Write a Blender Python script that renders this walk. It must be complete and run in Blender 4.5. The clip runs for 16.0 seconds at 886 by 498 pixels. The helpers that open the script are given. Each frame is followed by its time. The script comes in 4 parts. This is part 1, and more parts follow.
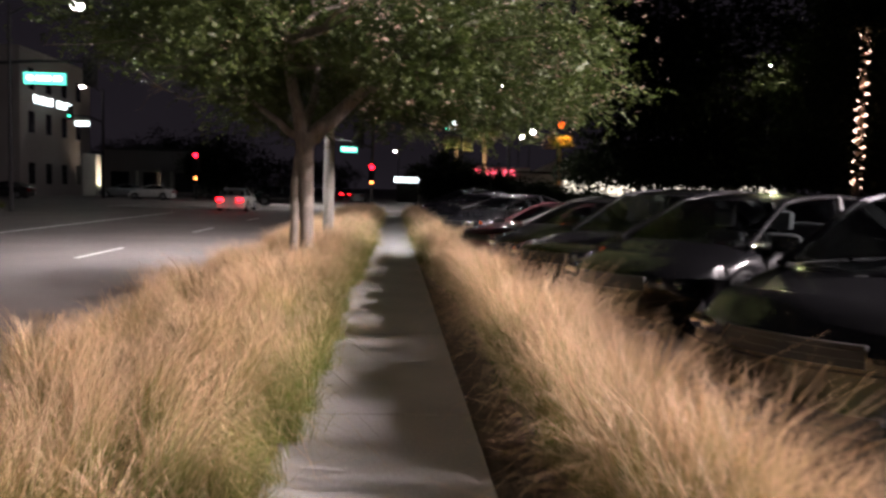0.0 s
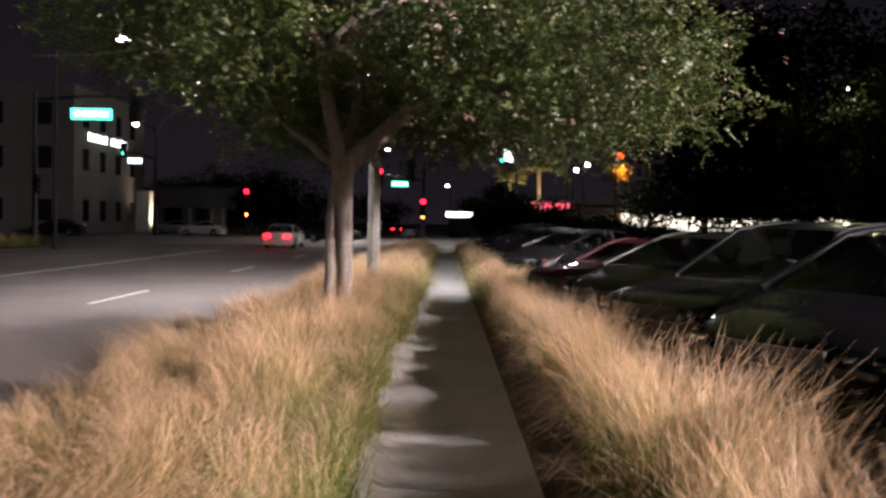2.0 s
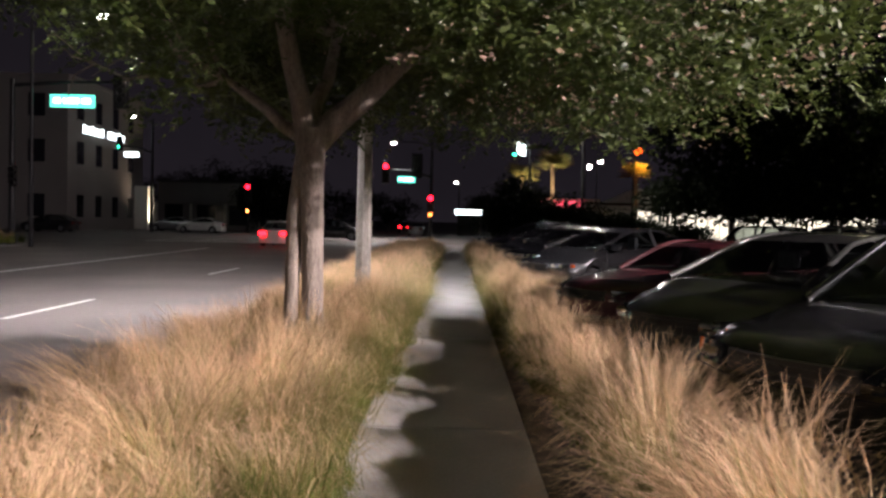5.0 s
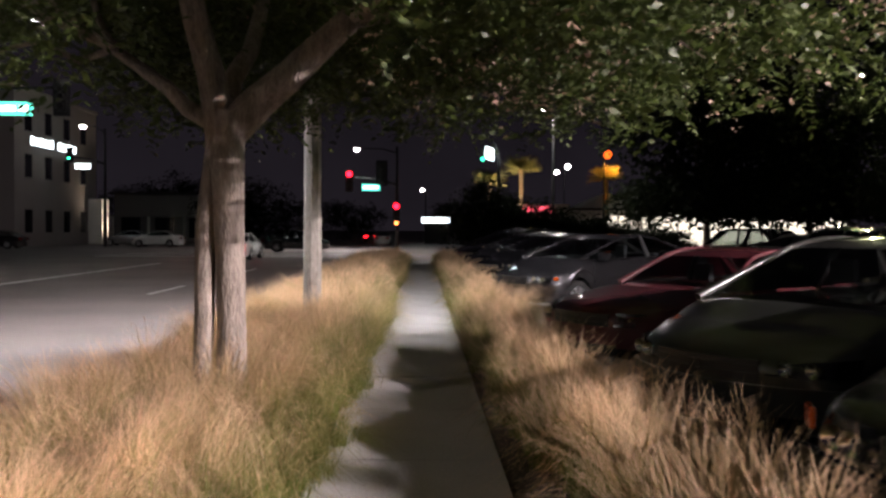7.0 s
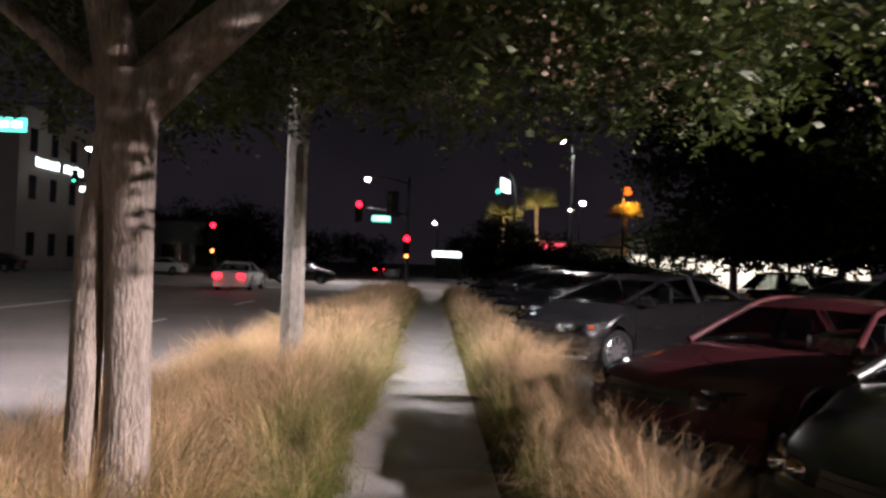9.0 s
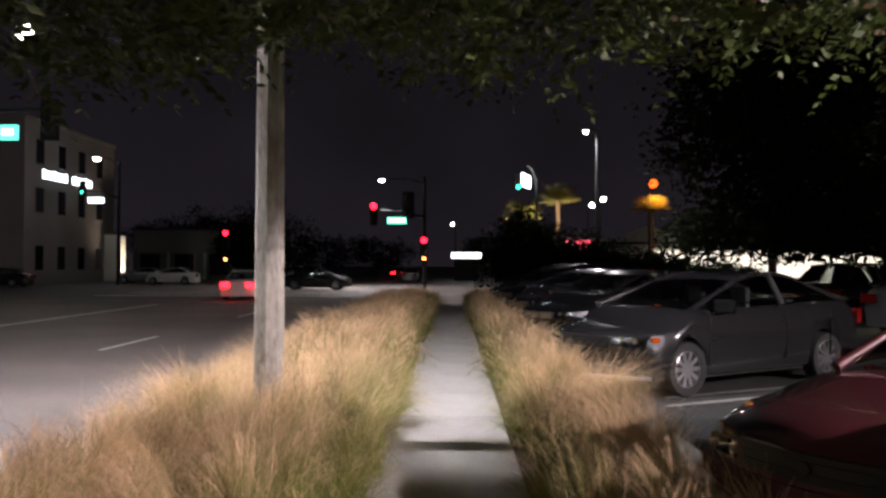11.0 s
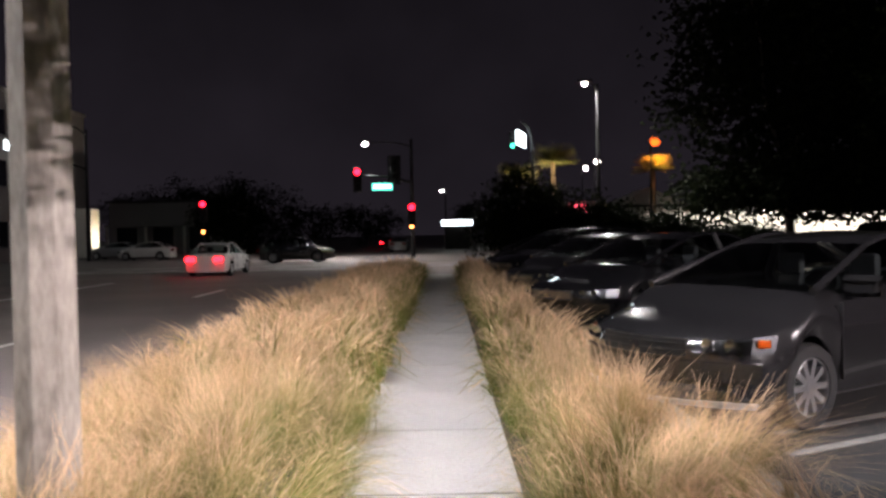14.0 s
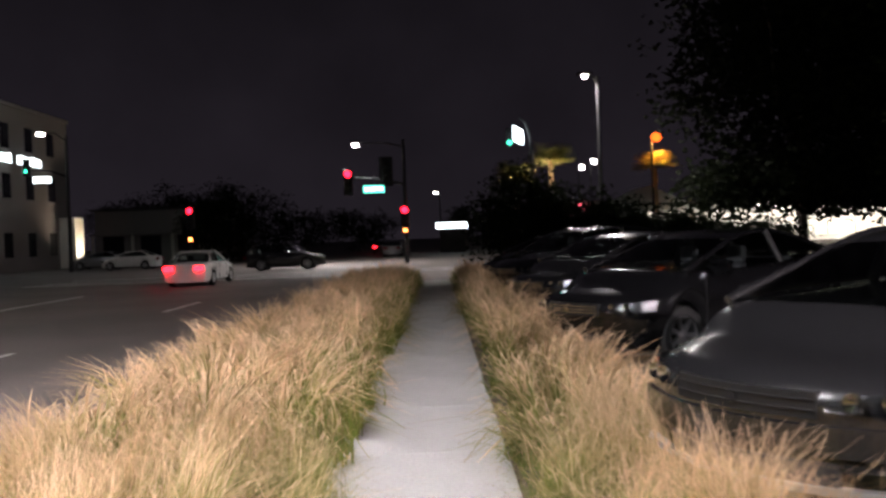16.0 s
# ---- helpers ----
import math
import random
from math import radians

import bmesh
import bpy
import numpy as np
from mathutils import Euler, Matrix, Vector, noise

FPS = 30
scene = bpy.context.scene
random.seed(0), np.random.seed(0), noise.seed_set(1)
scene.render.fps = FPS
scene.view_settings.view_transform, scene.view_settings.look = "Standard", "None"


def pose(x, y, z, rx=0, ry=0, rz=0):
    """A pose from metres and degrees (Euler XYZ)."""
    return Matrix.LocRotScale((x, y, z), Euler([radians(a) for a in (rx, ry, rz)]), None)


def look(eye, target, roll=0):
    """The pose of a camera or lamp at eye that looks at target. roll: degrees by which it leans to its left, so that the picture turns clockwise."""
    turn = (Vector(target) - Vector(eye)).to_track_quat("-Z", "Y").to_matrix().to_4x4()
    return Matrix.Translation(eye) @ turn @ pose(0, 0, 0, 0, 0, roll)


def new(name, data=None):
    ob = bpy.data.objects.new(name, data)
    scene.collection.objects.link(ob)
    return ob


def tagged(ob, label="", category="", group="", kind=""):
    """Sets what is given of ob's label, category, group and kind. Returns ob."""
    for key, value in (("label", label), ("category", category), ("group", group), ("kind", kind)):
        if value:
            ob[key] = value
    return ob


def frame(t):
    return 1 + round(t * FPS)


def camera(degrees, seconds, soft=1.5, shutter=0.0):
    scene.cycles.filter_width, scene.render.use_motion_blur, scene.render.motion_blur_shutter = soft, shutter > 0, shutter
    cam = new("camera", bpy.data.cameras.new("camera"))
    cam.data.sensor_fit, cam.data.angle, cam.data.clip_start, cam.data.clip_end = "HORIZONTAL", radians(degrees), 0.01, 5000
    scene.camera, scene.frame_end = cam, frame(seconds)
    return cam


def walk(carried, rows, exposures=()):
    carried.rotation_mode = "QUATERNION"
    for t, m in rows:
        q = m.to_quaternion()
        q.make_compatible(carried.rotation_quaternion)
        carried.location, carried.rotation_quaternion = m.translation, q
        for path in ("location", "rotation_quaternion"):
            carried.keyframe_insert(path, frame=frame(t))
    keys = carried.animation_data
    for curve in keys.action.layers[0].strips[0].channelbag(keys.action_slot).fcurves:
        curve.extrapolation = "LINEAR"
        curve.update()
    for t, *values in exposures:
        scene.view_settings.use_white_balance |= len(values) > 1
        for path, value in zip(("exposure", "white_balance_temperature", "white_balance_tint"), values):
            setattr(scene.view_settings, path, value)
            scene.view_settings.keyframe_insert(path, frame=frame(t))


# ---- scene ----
# camera and its walk
cam = camera(57.3, 16.0, soft=2.7, shutter=0.5)
ROWS = [
    (0.0, 0.000, 0.000, 1.517, -3.50, -4.17, -1.49),
    (0.5, 0.014, 0.612, 1.536, -0.77, -3.51, -1.42),
    (1.0, -0.012, 1.216, 1.537, -0.37, -2.97, -0.53),
    (1.5, -0.023, 1.759, 1.533, 1.42, -1.91, -1.04),
    (2.0, -0.033, 2.338, 1.512, 0.13, -1.80, -1.12),
    (2.5, -0.039, 2.973, 1.500, -0.78, -2.17, -1.61),
    (3.0, -0.005, 3.548, 1.489, -0.47, -2.38, -1.78),
    (3.5, 0.016, 4.094, 1.482, 0.28, -2.75, -2.35),
    (6.0, -0.013, 6.558, 1.493, 0.26, -1.51, -0.33),
    (6.5, 0.003, 7.074, 1.495, -2.49, -1.88, -0.89),
    (7.0, 0.027, 7.625, 1.500, -1.55, -1.34, -0.33),
    (7.5, 0.062, 8.191, 1.476, -1.33, -2.25, -0.27),
    (8.0, 0.092, 8.769, 1.467, -1.52, -2.60, -1.78),
    (8.5, 0.070, 9.337, 1.499, -1.71, -0.82, -1.83),
    (9.0, 0.057, 9.937, 1.498, -0.77, 1.08, -1.90),
    (9.5, 0.024, 10.492, 1.482, 0.30, 1.68, -1.02),
    (12.0, 0.055, 13.465, 1.523, 0.20, 0.17, 0.30),
    (12.5, 0.071, 14.067, 1.512, -0.53, -0.30, -0.08),
    (13.0, 0.089, 14.662, 1.508, -0.44, 0.70, 0.22),
    (13.5, 0.108, 15.239, 1.492, 0.40, 0.53, 0.35),
    (14.0, 0.121, 15.796, 1.478, -0.07, -1.06, 1.08),
    (14.5, 0.096, 16.320, 1.477, -1.74, -1.47, 1.61),
    (15.0, 0.076, 16.830, 1.468, -2.47, -1.76, 2.64),
    (15.5, 0.097, 17.342, 1.487, -2.34, -1.72, 2.40),
    (16.0, 0.125, 17.860, 1.475, -0.43, -0.85, 2.11),
]
walk(cam, [(t, pose(x, y, z, 90 + pitch, roll, yaw)) for t, x, y, z, yaw, pitch, roll in ROWS],
     exposures=[(0.0, 0.0), (11.0, 0.0), (14.0, 0.18), (16.0, 0.2)])

# night sky with a faint town glow
world = bpy.data.worlds.new("night")
scene.world = world
world.use_nodes = True
wn = world.node_tree
bg = wn.nodes["Background"]
tc = wn.nodes.new("ShaderNodeTexCoord")
sep = wn.nodes.new("ShaderNodeSeparateXYZ")
ramp = wn.nodes.new("ShaderNodeValToRGB")
cloud = wn.nodes.new("ShaderNodeTexNoise")
cloud.inputs["Scale"].default_value = 3.5
cloud.inputs["Detail"].default_value = 6
mixc = wn.nodes.new("ShaderNodeMix")
mixc.data_type = "RGBA"
mixc.blend_type = "MULTIPLY"
mixc.inputs[0].default_value = 0.9
ramp.color_ramp.elements[0].position = 0.0
ramp.color_ramp.elements[0].color = (0.0105, 0.0085, 0.0115, 1)
ramp.color_ramp.elements[1].position = 0.45
ramp.color_ramp.elements[1].color = (0.0036, 0.0030, 0.0040, 1)
wn.links.new(tc.outputs["Generated"], sep.inputs[0])
wn.links.new(sep.outputs["Z"], ramp.inputs[0])
wn.links.new(tc.outputs["Generated"], cloud.inputs["Vector"])
wn.links.new(ramp.outputs[0], mixc.inputs[6])
wn.links.new(cloud.outputs["Fac"], mixc.inputs[7])
wn.links.new(mixc.outputs[2], bg.inputs["Color"])
bg.inputs["Strength"].default_value = 2.2


def street_light(name, place, target, watts, colour, size=0.5, spread=150):
    data = bpy.data.lights.new(name, "AREA")
    data.shape, data.size, data.size_y, data.energy, data.color, data.spread = "RECTANGLE", size, size * 0.5, watts, colour, radians(spread)
    ob = new(name, data)
    ob.matrix_world = look(place, target)
    return ob


LED = (1.0, 0.94, 0.93)
# the road's own lamp on the pole beside the walk; an added, unseen fill across the road; then the car park's lamp
street_light("lamp_light", (-3.9, 19.1, 8.7), (-3.9, 19.1, 0), 4200, (0.99, 0.94, 0.98))
street_light("lamp_light", (-17.0, 2.0, 9.6), (-11.0, 3.0, 0), 500, (1.0, 0.88, 0.80))
street_light("lot_lamp_light", (20.0, 4.0, 8.0), (-1.0, 6.5, 0.6), 11000, (1.0, 0.85, 0.87), 0.4, 115)
street_light("lamp_light", (-15.9, 42.2, 10.2), (-10.0, 42.2, 0), 33000, (1.0, 0.87, 0.80))
street_light("lamp_light", (-6.0, 72.0, 7.6), (-6.0, 72, 0), 1500, LED)
street_light("lamp_light", (7.3, 55.9, 8.6), (6.0, 55, 0), 1200, LED)


# ---- materials ----
def mat(name, colour, rough=0.6, metal=0.0, var=0.25, scale=8.0, bump=0.0, fine=90.0, island=0.0, emit=None, coat=0.0, spec=0.5, long=1.0):
    m = bpy.data.materials.new(name)
    m.use_nodes = True
    nt = m.node_tree
    p = nt.nodes["Principled BSDF"]
    p.inputs["Roughness"].default_value = rough
    p.inputs["Metallic"].default_value = metal
    p.inputs["Coat Weight"].default_value = coat
    p.inputs["Coat Roughness"].default_value = 0.04
    p.inputs["Specular IOR Level"].default_value = spec
    if emit:
        p.inputs["Emission Color"].default_value = (*emit[0], 1)
        p.inputs["Emission Strength"].default_value = emit[1]
    co = nt.nodes.new("ShaderNodeTexCoord")
    n1 = nt.nodes.new("ShaderNodeTexNoise")
    n1.inputs["Scale"].default_value, n1.inputs["Detail"].default_value = scale, 5
    n2 = nt.nodes.new("ShaderNodeTexNoise")
    n2.inputs["Scale"].default_value, n2.inputs["Detail"].default_value = fine, 3
    mp = nt.nodes.new("ShaderNodeMapping")
    mp.inputs["Scale"].default_value = (1, 1, 1 / long)
    nt.links.new(co.outputs["Object"], mp.inputs["Vector"])
    nt.links.new(mp.outputs[0], n1.inputs["Vector"])
    nt.links.new(mp.outputs[0], n2.inputs["Vector"])
    add = nt.nodes.new("ShaderNodeMath")
    add.operation = "ADD"
    nt.links.new(n1.outputs["Fac"], add.inputs[0])
    nt.links.new(n2.outputs["Fac"], add.inputs[1])
    last = add.outputs[0]
    if island:
        geo = nt.nodes.new("ShaderNodeNewGeometry")
        mul = nt.nodes.new("ShaderNodeMath")
        mul.operation = "MULTIPLY_ADD"
        nt.links.new(geo.outputs["Random Per Island"], mul.inputs[0])
        mul.inputs[1].default_value = island
        nt.links.new(last, mul.inputs[2])
        last = mul.outputs[0]
    mr = nt.nodes.new("ShaderNodeMapRange")
    mr.inputs[1].default_value, mr.inputs[2].default_value = 0.6, 1.4 + island
    mr.inputs[3].default_value, mr.inputs[4].default_value = 1 - var, 1 + var
    nt.links.new(last, mr.inputs[0])
    vm = nt.nodes.new("ShaderNodeVectorMath")
    vm.operation = "SCALE"
    vm.inputs[0].default_value = colour
    nt.links.new(mr.outputs[0], vm.inputs["Scale"])
    nt.links.new(vm.outputs[0], p.inputs["Base Color"])
    if bump:
        b = nt.nodes.new("ShaderNodeBump")
        b.inputs["Strength"].default_value, b.inputs["Distance"].default_value = bump, 0.02
        nt.links.new(add.outputs[0], b.inputs["Height"])
        nt.links.new(b.outputs[0], p.inputs["Normal"])
    return m


def glow(name, colour, strength):
    m = bpy.data.materials.new(name)
    m.use_nodes = True
    nt = m.node_tree
    nt.nodes.remove(nt.nodes["Principled BSDF"])
    e = nt.nodes.new("ShaderNodeEmission")
    e.inputs["Color"].default_value, e.inputs["Strength"].default_value = (*colour, 1), strength
    nt.links.new(e.outputs[0], nt.nodes["Material Output"].inputs[0])
    return m


def grass_material(name, low, mid, high):
    """Blades that run from green feet to blond tips along their own length, each a little different."""
    m = bpy.data.materials.new(name)
    m.use_nodes = True
    nt = m.node_tree
    p = nt.nodes["Principled BSDF"]
    uv = nt.nodes.new("ShaderNodeUVMap")
    sp = nt.nodes.new("ShaderNodeSeparateXYZ")
    nt.links.new(uv.outputs[0], sp.inputs[0])
    geo = nt.nodes.new("ShaderNodeNewGeometry")
    ad = nt.nodes.new("ShaderNodeMath")
    ad.operation = "MULTIPLY_ADD"
    ad.inputs[1].default_value = 0.35
    nt.links.new(geo.outputs["Random Per Island"], ad.inputs[0])
    nt.links.new(sp.outputs["Y"], ad.inputs[2])
    r = nt.nodes.new("ShaderNodeValToRGB")
    e = r.color_ramp.elements
    e[0].position, e[0].color = 0.40, (*low, 1)
    e[1].position, e[1].color = 1.15, (*high, 1)
    k = e.new(0.72)
    k.color = (*mid, 1)
    nt.links.new(ad.outputs[0], r.inputs[0])
    co = nt.nodes.new("ShaderNodeTexCoord")
    nz = nt.nodes.new("ShaderNodeTexNoise")
    nz.inputs["Scale"].default_value = 1.6
    nt.links.new(co.outputs["Object"], nz.inputs["Vector"])
    hs = nt.nodes.new("ShaderNodeHueSaturation")
    mr = nt.nodes.new("ShaderNodeMapRange")
    mr.inputs[1].default_value, mr.inputs[2].default_value = 0.3, 0.7
    mr.inputs[3].default_value, mr.inputs[4].default_value = 0.7, 1.2
    nt.links.new(nz.outputs["Fac"], mr.inputs[0])
    nt.links.new(mr.outputs[0], hs.inputs["Value"])
    nt.links.new(r.outputs[0], hs.inputs["Color"])
    nt.links.new(hs.outputs[0], p.inputs["Base Color"])
    p.inputs["Roughness"].default_value = 0.55
    p.inputs["Specular IOR Level"].default_value = 0.3
    tr = nt.nodes.new("ShaderNodeBsdfTranslucent")
    nt.links.new(hs.outputs[0], tr.inputs["Color"])
    mx = nt.nodes.new("ShaderNodeMixShader")
    mx.inputs[0].default_value = 0.35
    nt.links.new(p.outputs[0], mx.inputs[1])
    nt.links.new(tr.outputs[0], mx.inputs[2])
    nt.links.new(mx.outputs[0], nt.nodes["Material Output"].inputs[0])
    return m


def leaf_material(name, colour, var=0.5, rough=0.5, spec=0.5):
    m = mat(name, colour, rough, spec=spec, var=var, scale=0.8, fine=12, island=0.8)
    nt = m.node_tree
    p = nt.nodes["Principled BSDF"]
    src = p.inputs["Base Color"].links[0].from_socket
    tr = nt.nodes.new("ShaderNodeBsdfTranslucent")
    nt.links.new(src, tr.inputs["Color"])
    mx = nt.nodes.new("ShaderNodeMixShader")
    mx.inputs[0].default_value = 0.3
    nt.links.new(p.outputs[0], mx.inputs[1])
    nt.links.new(tr.outputs[0], mx.inputs[2])
    nt.links.new(mx.outputs[0], nt.nodes["Material Output"].inputs[0])
    return m


def glass_material(name, tint):
    m = bpy.data.materials.new(name)
    m.use_nodes = True
    nt = m.node_tree
    p = nt.nodes["Principled BSDF"]
    g = nt.nodes.new("ShaderNodeBsdfGlossy")
    g.inputs["Roughness"].default_value = 0.02
    t = nt.nodes.new("ShaderNodeBsdfTransparent")
    t.inputs["Color"].default_value = (*tint, 1)
    fr = nt.nodes.new("ShaderNodeFresnel")
    fr.inputs["IOR"].default_value = 1.27
    mx = nt.nodes.new("ShaderNodeMixShader")
    nt.links.new(fr.outputs[0], mx.inputs[0])
    nt.links.new(t.outputs[0], mx.inputs[1])
    nt.links.new(g.outputs[0], mx.inputs[2])
    nt.nodes.remove(p)
    nt.links.new(mx.outputs[0], nt.nodes["Material Output"].inputs[0])
    return m


M_ASPHALT = mat("asphalt", (0.150, 0.128, 0.118), 0.75, var=0.35, scale=0.35, fine=60, bump=0.35)
M_LOT = mat("lot_asphalt", (0.03, 0.029, 0.029), 0.8, var=0.35, scale=0.6, fine=60, bump=0.35)
M_CONCRETE = mat("concrete", (0.40, 0.39, 0.375), 0.85, var=0.22, scale=1.3, fine=45, bump=0.25)
M_KERB = mat("kerb_concrete", (0.33, 0.32, 0.30), 0.85, var=0.25, scale=2.0, fine=50, bump=0.3)
M_SOIL = mat("soil", (0.055, 0.040, 0.028), 0.95, var=0.5, scale=4, fine=40, bump=0.8)
M_PAINT = mat("road_paint", (0.70, 0.69, 0.65), 0.6, var=0.25, scale=6, fine=40)
M_LOTPAINT = mat("worn_lot_paint", (0.22, 0.22, 0.21), 0.7, var=0.5, scale=9, fine=50)
M_BARK = mat("bark", (0.255, 0.212, 0.18), 0.9, var=0.5, scale=13, fine=55, bump=1.0, long=3.2)
M_POLE = mat("weathered_pole", (0.30, 0.28, 0.25), 0.8, var=0.5, scale=5, fine=30, bump=0.3, long=3.0)
M_METAL = mat("galvanised", (0.35, 0.35, 0.36), 0.45, 0.8, var=0.2)
M_DARKMETAL = mat("dark_metal", (0.02, 0.02, 0.022), 0.5, 0.3)
M_GRASS = grass_material("feather_grass", (0.15, 0.18, 0.035), (0.43, 0.33, 0.155), (0.82, 0.575, 0.365))
M_LEAF = leaf_material("leaf", (0.066, 0.092, 0.021))
# leaf colour taken nearly to black: night shade of the far crowns is in it
M_UNLITLEAF = leaf_material("unlit_leaf", (0.016, 0.021, 0.010), rough=0.85, spec=0.12)
M_POD = leaf_material("seed_pod", (0.48, 0.34, 0.26), 0.4)
M_FROND = leaf_material("palm_frond", (0.16, 0.14, 0.05))
M_WALL = mat("stucco", (0.30, 0.275, 0.265), 0.9, var=0.12, scale=0.3, fine=8, bump=0.2)
M_WHITEWALL = mat("white_stucco", (0.75, 0.72, 0.66), 0.9, var=0.12, scale=0.4, fine=8, bump=0.2)
M_ROOF = mat("roofing", (0.06, 0.055, 0.05), 0.9, var=0.3, scale=1.5)
M_TYRE = mat("tyre_rubber", (0.018, 0.018, 0.019), 0.85, var=0.3, scale=20)
M_ALLOY = mat("alloy", (0.62, 0.62, 0.64), 0.28, 0.9, var=0.08)
M_LAMPBOWL = mat("lamp_bowl", (0.06, 0.06, 0.065), 0.25, 0.8, var=0.4, scale=25)
M_CHROME = mat("chrome", (0.8, 0.8, 0.82), 0.08, 1.0, var=0.03)
M_BLACK = mat("black_plastic", (0.012, 0.012, 0.013), 0.5, var=0.2)
M_SEAT = mat("seat_cloth", (0.10, 0.10, 0.11), 0.9, var=0.2, scale=20)
M_AMBER = mat("amber_lens", (0.55, 0.085, 0.01), 0.15, var=0.1, coat=0.6)
M_REDLENS = mat("red_lens", (0.20, 0.008, 0.008), 0.15, var=0.1, coat=0.6)
M_PLATE = mat("plate", (0.70, 0.70, 0.68), 0.5, var=0.1)
M_GLASS = glass_material("car_glass", (0.50, 0.54, 0.53))
M_CLEAR = glass_material("clear_lens", (0.93, 0.95, 0.95))
M_WINDOW = mat("dark_window", (0.02, 0.022, 0.026), 0.08, var=0.2)
M_TRUNKLIT = mat("palm_bark", (0.35, 0.24, 0.16), 0.9, var=0.4, scale=8, fine=30, bump=0.8)
G_WHITE = glow("white_sign_light", (0.82, 0.95, 1.0), 5.0)
G_LAMP = glow("lamp_lens", (1.0, 0.93, 0.85), 40.0)
G_RED = glow("red_signal_lens", (1.0, 0.005, 0.016), 18.0)
G_HAND = glow("walk_signal_lens", (1.0, 0.22, 0.05), 12.0)
G_GREEN = glow("green_signal_lens", (0.05, 1.0, 0.55), 6.0)
G_SIGN = glow("lit_street_sign", (0.10, 0.75, 0.55), 3.0)
G_TAIL = glow("brake_light", (1.0, 0.006, 0.012), 18.0)
G_SODIUM = glow("sodium_lens", (1.0, 0.12, 0.012), 3.2)
G_SHOP = glow("shop_light", (1.0, 0.88, 0.72), 1.7)
G_REDSIGN = glow("red_shop_sign", (1.0, 0.10, 0.16), 2.5)
G_STRING = glow("warm_string_light", (1.0, 0.60, 0.46), 9.0)
G_HEAD = glow("headlight_glow", (1.0, 0.92, 0.85), 20.0)


# ---- mesh helpers ----
def finish(name, me, material, parent=None, label="", smooth=None):
    if smooth is not None:
        me.polygons.foreach_set("use_smooth", [True] * len(me.polygons))
        me.set_sharp_from_angle(angle=radians(smooth))
    me.materials.append(material)
    ob = new(name, me)
    if parent is not None:
        ob.parent = parent
    if label:
        tagged(ob, label)
    return ob


def part(name, bm, material, parent=None, label="", smooth=None):
    me = bpy.data.meshes.new(name)
    bmesh.ops.recalc_face_normals(bm, faces=bm.faces)
    bm.to_mesh(me)
    bm.free()
    return finish(name, me, material, parent, label, smooth)


def raw(name, verts, faces, material, parent=None, label="", smooth=None):
    me = bpy.data.meshes.new(name)
    me.from_pydata([tuple(v) for v in verts], [], faces)
    me.update()
    return finish(name, me, material, parent, label, smooth)


def quads(name, verts, material, parent=None, uvs=None, per=4):
    """A mesh of loose polygons of `per` corners from a flat array of corners."""
    n = len(verts) // per
    me = bpy.data.meshes.new(name)
    me.vertices.add(len(verts))
    me.vertices.foreach_set("co", np.asarray(verts, dtype=np.float32).ravel())
    me.loops.add(len(verts))
    me.loops.foreach_set("vertex_index", np.arange(len(verts), dtype=np.int32))
    me.polygons.add(n)
    me.polygons.foreach_set("loop_start", np.arange(0, len(verts), per, dtype=np.int32))
    me.update(calc_edges=True)
    return finish(name, me, material, parent)


def box(bm, x0, y0, z0, x1, y1, z1, bev=0.0, m=None):
    r = bmesh.ops.create_cube(bm, size=1)
    vs = r["verts"]
    for v in vs:
        v.co = Vector((x0 + (v.co.x + 0.5) * (x1 - x0), y0 + (v.co.y + 0.5) * (y1 - y0), z0 + (v.co.z + 0.5) * (z1 - z0)))
    if bev:
        es = list({e for v in vs for e in v.link_edges})
        out = bmesh.ops.bevel(bm, geom=es, offset=bev, segments=2, affect="EDGES", profile=0.6)
        vs = list({v for f in out["faces"] for v in f.verts} | {v for v in vs if v.is_valid})
    if m is not None:
        bmesh.ops.transform(bm, matrix=m, verts=vs)
    return vs


def bbox(name, c, material, parent=None, label="", bev=0.0):
    bm = bmesh.new()
    box(bm, *c, bev=bev)
    return part(name, bm, material, parent, label)


def tube(bm, pts, radii, n=10, cap=True):
    """A tapered tube along points."""
    pts = [Vector(p) for p in pts]
    rings = []
    for i, p in enumerate(pts):
        d = (pts[min(i + 1, len(pts) - 1)] - pts[max(i - 1, 0)]).normalized()
        a = Vector((0, 1, 0)) if abs(d.y) < 0.9 else Vector((1, 0, 0))
        u = d.cross(a).normalized()
        w = d.cross(u)
        rings.append([bm.verts.new(p + float(radii[i]) * (math.cos(2 * math.pi * k / n) * u + math.sin(2 * math.pi * k / n) * w)) for k in range(n)])
    for a, b in zip(rings, rings[1:]):
        for k in range(n):
            bm.faces.new((a[k], a[(k + 1) % n], b[(k + 1) % n], b[k]))
    if cap:
        bm.faces.new(rings[0][::-1])
        bm.faces.new(rings[-1])


def lathe(bm, profile, n=24, m=None):
    """Turns (radius, height) pairs about the z axis."""
    rings = []
    for r, z in profile:
        rings.append([bm.verts.new((r * math.cos(2 * math.pi * k / n), r * math.sin(2 * math.pi * k / n), z)) for k in range(n)])
    for a, b in zip(rings, rings[1:]):
        for k in range(n):
            bm.faces.new((a[k], a[(k + 1) % n], b[(k + 1) % n], b[k]))
    vs = [v for r in rings for v in r]
    if m is not None:
        bmesh.ops.transform(bm, matrix=m, verts=vs)


def empty(name, m, label, category, group=""):
    ob = new(name)
    ob.matrix_world = m
    return tagged(ob, label, category, group)


